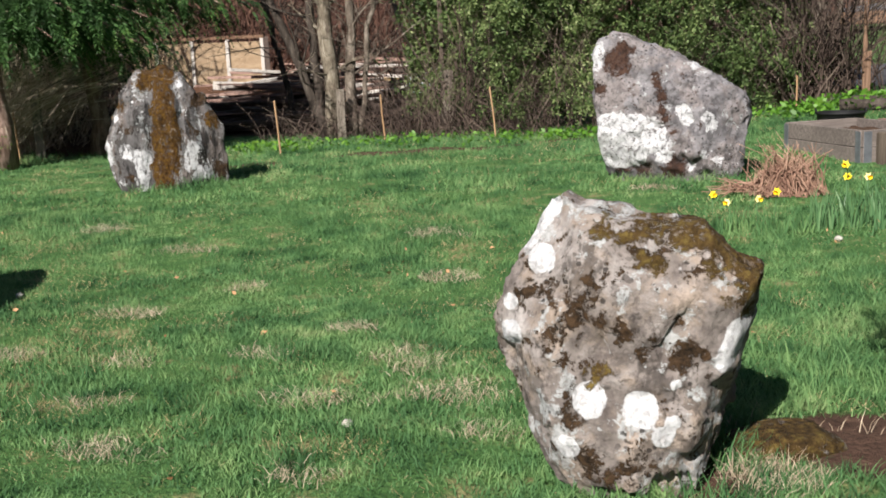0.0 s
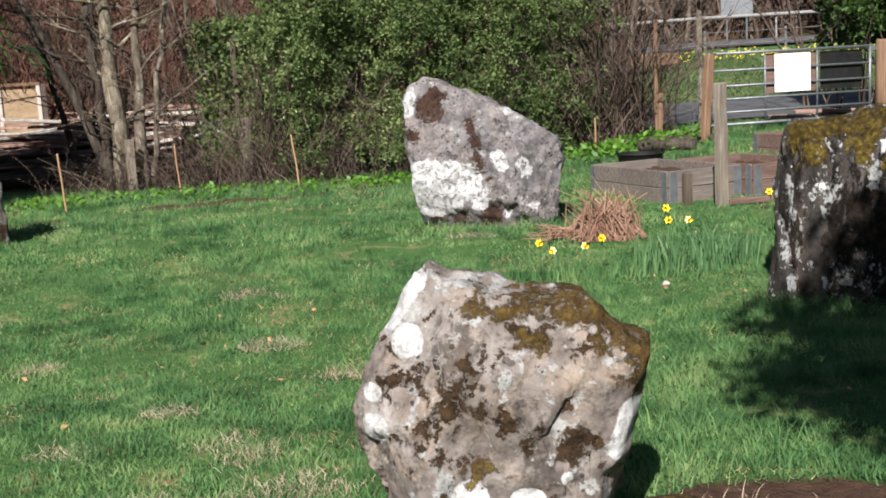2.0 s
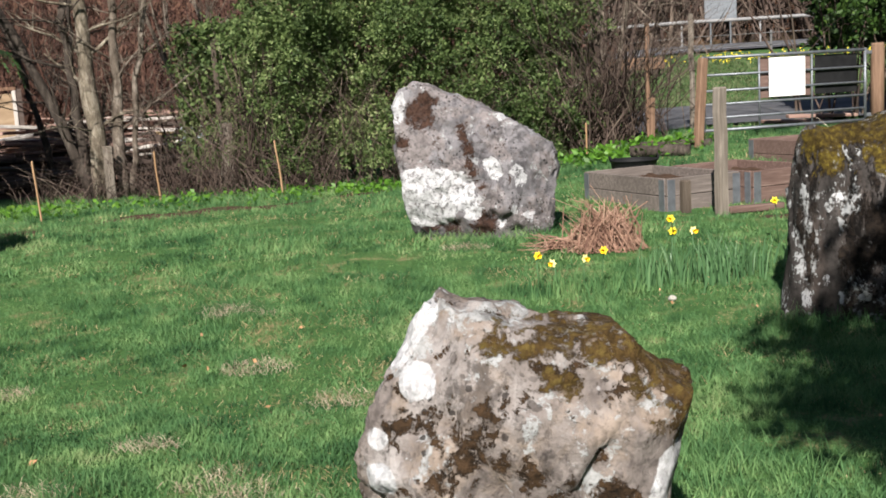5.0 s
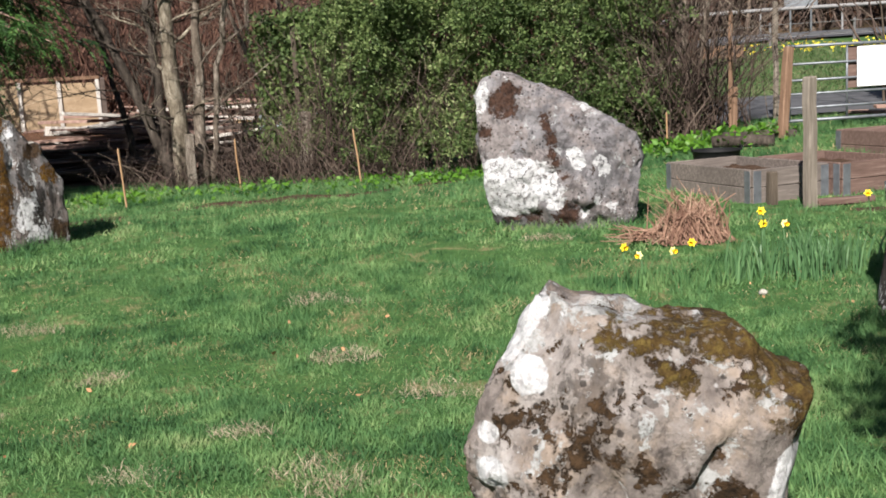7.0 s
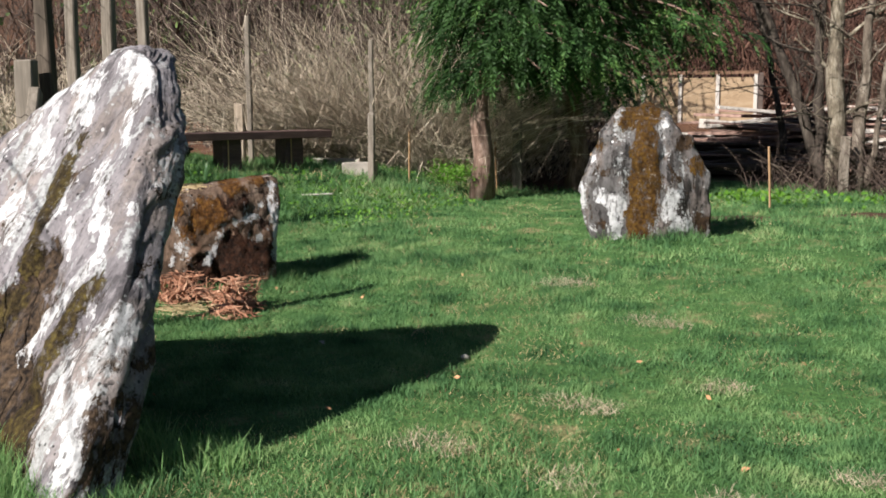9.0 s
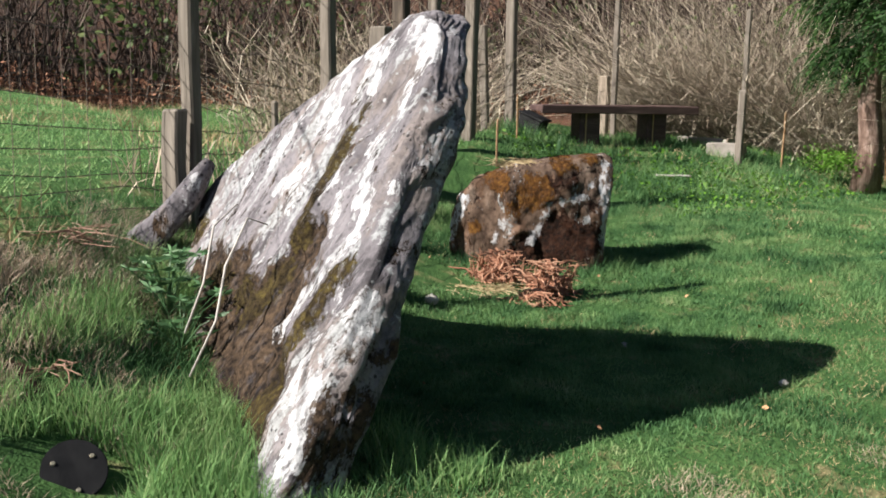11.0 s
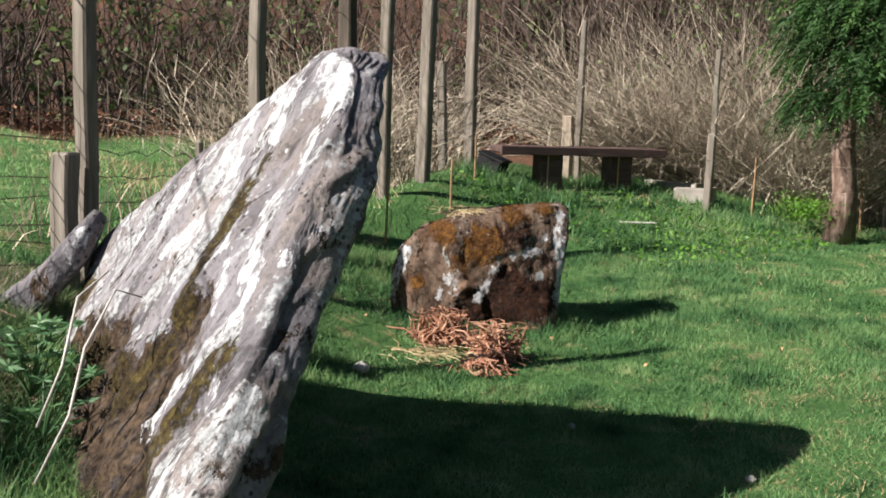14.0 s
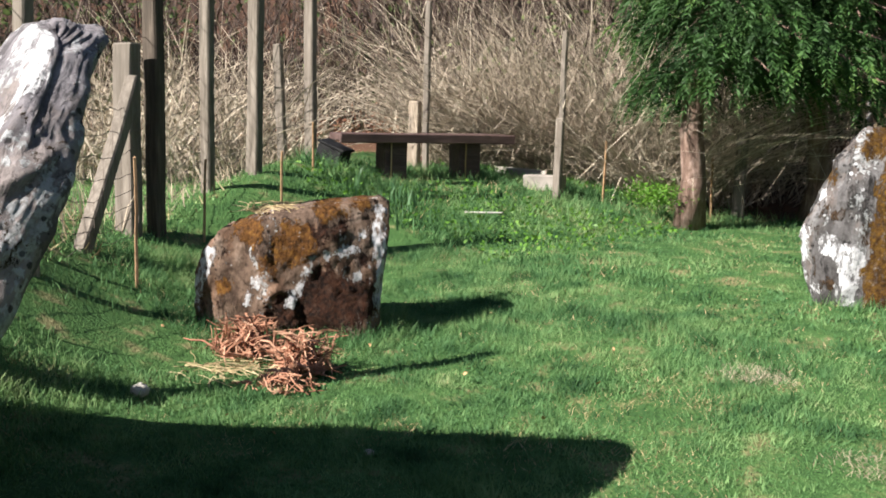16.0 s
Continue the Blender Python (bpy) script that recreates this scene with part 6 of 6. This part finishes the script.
tagged(link("verge_daffodils", yellow_clumps(random.Random(4)).mesh("verge_daffodils"), PETAL), "yellow daffodils along the far verge", "flowers", kind="stuff")
grow("verge_grass", 30000, (-3, 14, 22.3, 34.0), lambda x, y: 1.0 + 0 * x, lambda x, y: 0.12 + 0 * x, 0.035, VERGE, "green verge grass beyond the lane")


# ---------- timber yard ----------
def crate():
    ob = thing("plywood_crate", (-11.85, 21.6, ground_z(-11.85, 21.6) - 0.08), 29, "large open plywood crate with whitened battens", "crate")
    w, h, d = 3.0, 1.02, 1.3
    for k in range(4):
        part("panel", block(w / 4 - 0.01, 0.02, h - 0.1, 0.003, (-w / 2 + w / 8 + k * w / 4, 0, 0.06)), PLY, ob)
    for k in range(5):
        part("batten", block(0.075, 0.04, h, 0.005, (-w / 2 + k * w / 4, -0.032, 0.02)), WHITEWOOD, ob, "whitened batten")
    part("rail", block(w + 0.1, 0.05, 0.07, 0.005, (0, -0.03, h + 0.02)), BROWNPOST, ob)
    part("end_panel", block(0.02, d, h - 0.05, 0.003, (w / 2, d / 2, 0.03)), PLANK_A, ob)
    part("end_panel", block(0.02, d, h - 0.05, 0.003, (-w / 2, d / 2, 0.03)), PLANK_A, ob)
    part("back_panel", block(w, 0.02, h - 0.05, 0.003, (0, d, 0.03)), PLY, ob)
    part("corner_post", block(0.10, 0.06, h + 0.05, 0.006, (w / 2 + 0.10, 0.0, 0.0)), PLANK_B, ob, "dark corner post")
    part("base", block(w, d, 0.05, 0.004, (0, d / 2, 0.0)), PLANK_B, ob)


crate()


def timber_pile(x0, y0, yaw, cols, n, wide, deep, seed, label, top):
    """A loose heap of planks; each lies over those below it."""
    rnd = random.Random(seed)
    ob = thing("timber_pile", (x0, y0, ground_z(x0, y0)), yaw, label, "timber pile")
    for k in range(n):
        u, v = rnd.uniform(-wide / 2, wide / 2), rnd.uniform(-deep / 2, deep / 2)
        ln, wd, th = rnd.uniform(0.9, 2.4), rnd.uniform(0.10, 0.24), rnd.uniform(0.025, 0.06)
        lvl = top * (k / n) * (1 - (abs(u) / (wide * 0.75)) ** 2)
        m = Matrix.Rotation(rnd.gauss(0, 0.22), 4, "Z") @ Matrix.Rotation(rnd.gauss(0, 0.07), 4, "Y")
        gx, gy = x0 + math.cos(radians(yaw)) * u - math.sin(radians(yaw)) * v, y0 + math.sin(radians(yaw)) * u + math.cos(radians(yaw)) * v
        dz = ground_z(gx, gy) - ground_z(x0, y0)
        bm = block(ln, wd, th, 0.006, (u, v, dz + lvl + 0.02), m, 0.008, k, 3)
        part("plank", bm, rnd.choice(cols), ob)
    return ob


timber_pile(-8.9, 18.3, 28, [PLANK_B, PLANK_B, PLANK_B, POST_DARK, PLANK_A], 70, 5.0, 2.6, 3, "heap of dark damp planks", 0.30)
timber_pile(-7.9, 20.0, 24, [PLANK_A, PLANK_A, PLANK_A, WHITEWOOD, PLANK_B, BOARD_RED], 110, 5.4, 1.8, 4, "heap of pinkish and pale planks", 0.62)
timber_pile(-5.6, 19.2, 18, [PLANK_A, WHITEWOOD, FRESH, PLANK_B], 50, 2.4, 1.2, 5, "stack of pale planks behind the bare trees", 0.75)
ob = thing("plastic_sheet", (-5.35, 18.4, ground_z(-5.35, 18.4)), 15, "crumpled pale blue plastic sheet over planks", "sheet")
bm = bmesh.new()
bmesh.ops.create_grid(bm, x_segments=26, y_segments=14, size=0.5)
for v in bm.verts:
    x, y = v.co.x, v.co.y
    v.co = Vector((x * 1.15, y * 0.8, 0.72 + 0.34 * y - 0.15 * abs(x) + noise.fractal(Vector((x * 5, y * 6, 1)), 0.8, 2, 4) * 0.10))
bmesh.ops.solidify(bm, geom=bm.faces[:], thickness=0.006)
part("sheet", bm, SHEET, ob)
part("plank", block(1.2, 0.35, 0.46, 0.01, (0, 0.1, 0.0), None, 0.01, 3, 3), PLANK_B, ob)
ob = link("white_board", bpy.data.meshes.new("white_board"), WHITEWOOD)
bm = block(0.75, 0.35, 0.16, 0.01, (0, 0, 0), None, 0.008, 3, 3)
bm.to_mesh(ob.data)
bm.free()
ob.matrix_world = pose(-9.6, 19.0, ground_z(-9.6, 19.0) + 0.42, 0, 4, 28)
tagged(ob, "white painted board on the timber heap", "board")


# ---------- flowers and heaps ----------
def daffodil(x, y, tall, seed, petal, label):
    rnd = random.Random(seed)
    ob = thing("daffodil", (x, y, ground_z(x, y)), rnd.uniform(-40, 40) + 180, label, "flower", "daffodils")
    lean = Vector((rnd.gauss(0, 0.03), rnd.gauss(0, 0.02), 0))
    top = lean + Vector((0, 0, tall))
    g = Geo().tube([(0, 0, -0.03), lean * 0.4 + Vector((0, 0, tall * 0.6)), top, top + Vector((0, 0.015, -0.002))], [0.005, 0.0045, 0.004, 0.004], 6)
    link("stem", g.mesh("stem", True), DAFF_LEAF, ob)
    f = top + Vector((0, 0.02, -0.004))
    g = Geo()
    for k in range(6):
        a = k * math.pi / 3 + rnd.uniform(-0.1, 0.1)
        d, s = Vector((math.cos(a), 0.12, math.sin(a))), Vector((-math.sin(a), 0, math.cos(a)))
        g.quad(f, f + d * 0.016 + s * 0.011, f + d * 0.033, f + d * 0.016 - s * 0.011)
    head = link("petals", g.mesh("petals"), petal, ob)
    g = Geo().tube([f, f + Vector((0, 0.02, 0)), f + Vector((0, 0.034, -0.002))], [0.007, 0.011, 0.016], 12, False)
    link("trumpet", g.mesh("trumpet", True), TRUMPET, head, "deep yellow trumpet")


for k, (x, y, z, pale) in enumerate([(-0.41, 8.45, 0.34, 0), (-0.29, 8.45, 0.28, 1), (-0.10, 8.45, 0.31, 1), (0.01, 8.45, 0.36, 0), (0.53, 8.6, 0.53, 0), (0.51, 8.6, 0.44, 0), (0.66, 8.6, 0.44, 1), (1.45, 9.6, 0.5, 0)]):
    daffodil(x, y, z - ground_z(x, y), k, PETAL_PALE if pale else PETAL, "pale cream daffodil in bloom" if pale else "bright yellow daffodil in bloom")


def clump(name, cx, cy, rx, ry, n, tall, width, material, label, lean):
    x, y = cx + rng.normal(size=n) * rx, cy + rng.normal(size=n) * ry
    me = blades(name, x, y, height(x, y) - 0.01, tall * rng.uniform(0.6, 1.15, n), width * rng.uniform(0.7, 1.3, n), rng.uniform(*lean, n), 2)
    return tagged(link(name, me, material), label, "leaves", kind="stuff")


clump("daffodil_leaves", 0.72, 8.55, 0.20, 0.10, 190, 0.30, 0.013, DAFF_LEAF, "clump of blue-green daffodil leaves", (0.1, 0.4))
clump("daffodil_leaves", 0.95, 8.75, 0.18, 0.12, 120, 0.26, 0.013, DAFF_LEAF, "clump of blue-green daffodil leaves", (0.1, 0.45))
clump("daffodil_leaves", 0.36, 8.5, 0.05, 0.06, 50, 0.26, 0.012, DAFF_LEAF, "small clump of daffodil leaves", (0.05, 0.3))
clump("daffodil_leaves", -0.12, 8.35, 0.26, 0.08, 200, 0.16, 0.010, GRASS, "green flower leaves in the grass", (0.1, 0.5))
clump("bench_daffodil_leaves", -10.6, 9.2, 0.25, 0.15, 60, 0.22, 0.02, DAFF_LEAF, "pale green leaves before the bench", (0.1, 0.4))


def stem_heap(name, cx, cy, r, tall, n, thick, material, label, seed, curl=0.2, lo=0.25, hi=0.6):
    """A heap of dead stems leaning together."""
    rnd = random.Random(seed)
    g = Geo()
    for _ in range(n):
        a, q = rnd.uniform(0, 6.28), r * rnd.random() ** 0.6
        b = Vector((math.cos(a) * q, math.sin(a) * q * 0.8, tall * max(0.0, 1 - q / r) * rnd.uniform(0.1, 1.0) + 0.01))
        d = Vector((-math.cos(a) * 0.6 + rnd.gauss(0, 0.5), -math.sin(a) * 0.6 + rnd.gauss(0, 0.5), rnd.uniform(-0.1, 0.9))).normalized()
        ln, pts = rnd.uniform(lo, hi), [b]
        for k in range(4):
            d = (d + Vector((rnd.gauss(0, curl), rnd.gauss(0, curl), rnd.gauss(-0.18, curl)))).normalized()
            p = pts[-1] + d * ln / 4
            pts.append(Vector((p.x, p.y, max(0.008, min(p.z, tall * 1.15)))))
        t = thick * rnd.uniform(0.6, 1.5)
        g.tube(pts, [t, t, t * 0.9, t * 0.8, t * 0.5], 4, False)
    ob = link(name, g.mesh(name), material)
    ob.matrix_world = pose(cx, cy, ground_z(cx, cy))
    return tagged(ob, label, "heap", kind="stuff")


rnd = random.Random(5)
g = Geo()
for _ in range(430):
    a, q = rnd.uniform(0, 6.28), 0.34 * rnd.random() ** 0.5
    foot, tip = Vector((math.cos(a) * q, math.sin(a) * q * 0.8, 0.0)), Vector((rnd.gauss(0, 0.13), rnd.gauss(0, 0.10), 0.27 + rnd.gauss(0, 0.07)))
    k = rnd.uniform(0.45, 1.25)
    mid = foot + (tip - foot) * 0.5 * k + Vector((math.cos(a) * 0.03, math.sin(a) * 0.03, rnd.gauss(0.01, 0.045)))
    t = 0.0042 * rnd.uniform(0.5, 1.4)
    g.tube([foot, mid, foot + (tip - foot) * k], [t, t, t * 0.6], 4, False)
ob = link("dead_stem_heap", g.mesh("dead_stem_heap"), DEADSTEM)
ob.matrix_world = pose(0.13, 9.66, ground_z(0.13, 9.66))
tagged(ob, "cone-shaped heap of dead brown stems beside the stone", "heap", kind="stuff")
stem_heap("dead_stem_heap", -0.2, 9.76, 0.13, 0.06, 45, 0.005, DEADSTEM, "loose dead stems spilling from the heap", 6)
stem_heap("bracken_clump", -7.52, 6.30, 0.27, 0.17, 300, 0.0055, BRACKEN, "clump of cut rusty bracken stems", 7, 0.35, 0.12, 0.3)
stem_heap("bracken_clump", -7.0, 6.40, 0.20, 0.18, 260, 0.0055, BRACKEN, "clump of cut rusty bracken stems", 8, 0.3, 0.12, 0.28)
stem_heap("bracken_clump", -6.75, 6.15, 0.22, 0.06, 110, 0.0045, BRACKEN, "scattered rusty bracken bits", 9, 0.35, 0.08, 0.2)
stem_heap("bracken_clump", -7.1, 6.05, 0.40, 0.03, 70, 0.003, STRAW, "straw scattered round the bracken", 10, 0.3, 0.15, 0.4)
stem_heap("dry_turf_cap", -7.98, 6.75, 0.26, 0.05, 160, 0.003, STRAW, "dry grass lying on top of the low stone", 11, 0.3, 0.1, 0.3).location.z = 0.76
stem_heap("bank_debris", -5.25, 2.95, 0.10, 0.04, 14, 0.0022, DEADSTEM, "dead stalks and leaves on the bank", 12, 0.3, 0.15, 0.45)
stem_heap("bank_debris", -6.45, 3.2, 0.16, 0.06, 40, 0.0028, DEADSTEM, "reddish dead fronds on the bank", 13, 0.3, 0.15, 0.5)


def mound(x, y, r, h, material, name, label, category, seed):
    bm = bmesh.new()
    bmesh.ops.create_icosphere(bm, subdivisions=4, radius=1.0)
    for v in bm.verts:
        k = 1 + 0.25 * noise.fractal(v.co * 2.5 + Vector((seed, 0, 0)), 0.9, 2, 4)
        v.co = Vector((v.co.x * r * k, v.co.y * r * k, v.co.z * h * k))
    me = bpy.data.meshes.new(name)
    bm.to_mesh(me)
    bm.free()
    me.polygons.foreach_set("use_smooth", [True] * len(me.polygons))
    ob = link(name, me, material)
    ob.matrix_world = pose(x, y, ground_z(x, y))
    return tagged(ob, label, category)


mound(-8.52, 2.84, 0.17, 0.085, SOIL, "molehill", "dark crumbly molehill in the field", "molehill", 1)
mound(-7.05, 2.55, 0.17, 0.05, SOIL, "molehill", "dark crumbly molehill in the field", "molehill", 5)
for k, (x, y, r) in enumerate([(-4.70, 6.28, 0.022), (-6.86, 5.42, 0.045), (-1.66, 4.32, 0.022), (0.42, 8.05, 0.025), (-5.62, 6.0, 0.02)]):
    mound(x, y, r, r * 0.75, PEBBLE, "pebble", "pale pebble on the lawn", "pebble", k * 3).location.z += r * 0.45


def lupin(x, y, seed, n=26):
    """A leafy plant with hand-shaped leaves on thin stalks."""
    rnd = random.Random(seed)
    ob = thing("lupin_plant", (x, y, ground_z(x, y)), 0, "young lupin plant with hand-shaped green leaves", "plant")
    st, P, D, L = Geo(), [], [], []
    for _ in range(n):
        a, q, h = rnd.uniform(0, 6.28), rnd.uniform(0.03, 0.20), rnd.uniform(0.10, 0.32)
        top = Vector((math.cos(a) * q, math.sin(a) * q, h))
        st.tube([(0, 0, 0), top * 0.5 + Vector((0, 0, h * 0.2)), top], [0.004, 0.003, 0.002], 4, False)
        tiltv = Vector((math.cos(a), math.sin(a), 0.2))
        u = tiltv.cross(Vector((0, 0, 1))).normalized()
        for k in range(9):
            w = 2 * math.pi * k / 9
            P.append(top[:])
            D.append((u * math.cos(w) + (Vector((0, 0, 1)).cross(u) * 0.9 + Vector((0, 0, 0.25))) * math.sin(w) + Vector((0, 0, 0.15)))[:])
            L.append(rnd.uniform(0.045, 0.075))
    link("stalk", st.mesh("stalk"), DAFF_LEAF, ob)
    L = np.array(L)
    link("foliage", leaves("foliage", np.array(P), unit(np.array(D)), L, L * 0.26), DAFF_LEAF, ob)


lupin(-5.93, 3.55, 3)
lupin(-5.66, 3.55, 5, 14)
for k, line in enumerate([[(-5.35, 3.46, 0.42), (-5.38, 3.55, 0.62), (-5.46, 3.62, 0.85), (-5.52, 3.74, 0.93)], [(-5.12, 3.42, 0.30), (-5.12, 3.53, 0.52), (-5.22, 3.60, 0.72), (-5.30, 3.72, 0.90), (-5.34, 3.82, 0.86)]]):
    g = Geo().tube([Vector(p) + Vector((0.05, 0.02, -0.02)) for p in line], [0.005, 0.005, 0.005, 0.004, 0.003][:len(line)], 6)
    tagged(link("dead_stalk", g.mesh("dead_stalk", True), WHITEWOOD), "bleached dead stalk leaning on the slab", "stalk")
bush_p = np.stack([-9.72 + rng.normal(size=1100) * 0.2, 11.95 + rng.normal(size=1100) * 0.12, 0.27 + ground_z(-9.72, 11.95) + rng.normal(size=1100) * 0.07], 1)
bl = rng.uniform(0.03, 0.06, 1100)
tagged(link("low_shrub", leaves("low_shrub", bush_p, unit(rng.normal(size=(1100, 3)) * [1, 1, 0.5]), bl, bl * 0.35), WEED_LEAF), "low yellow-green shrub beside the cypress trunk", "shrub", kind="stuff")
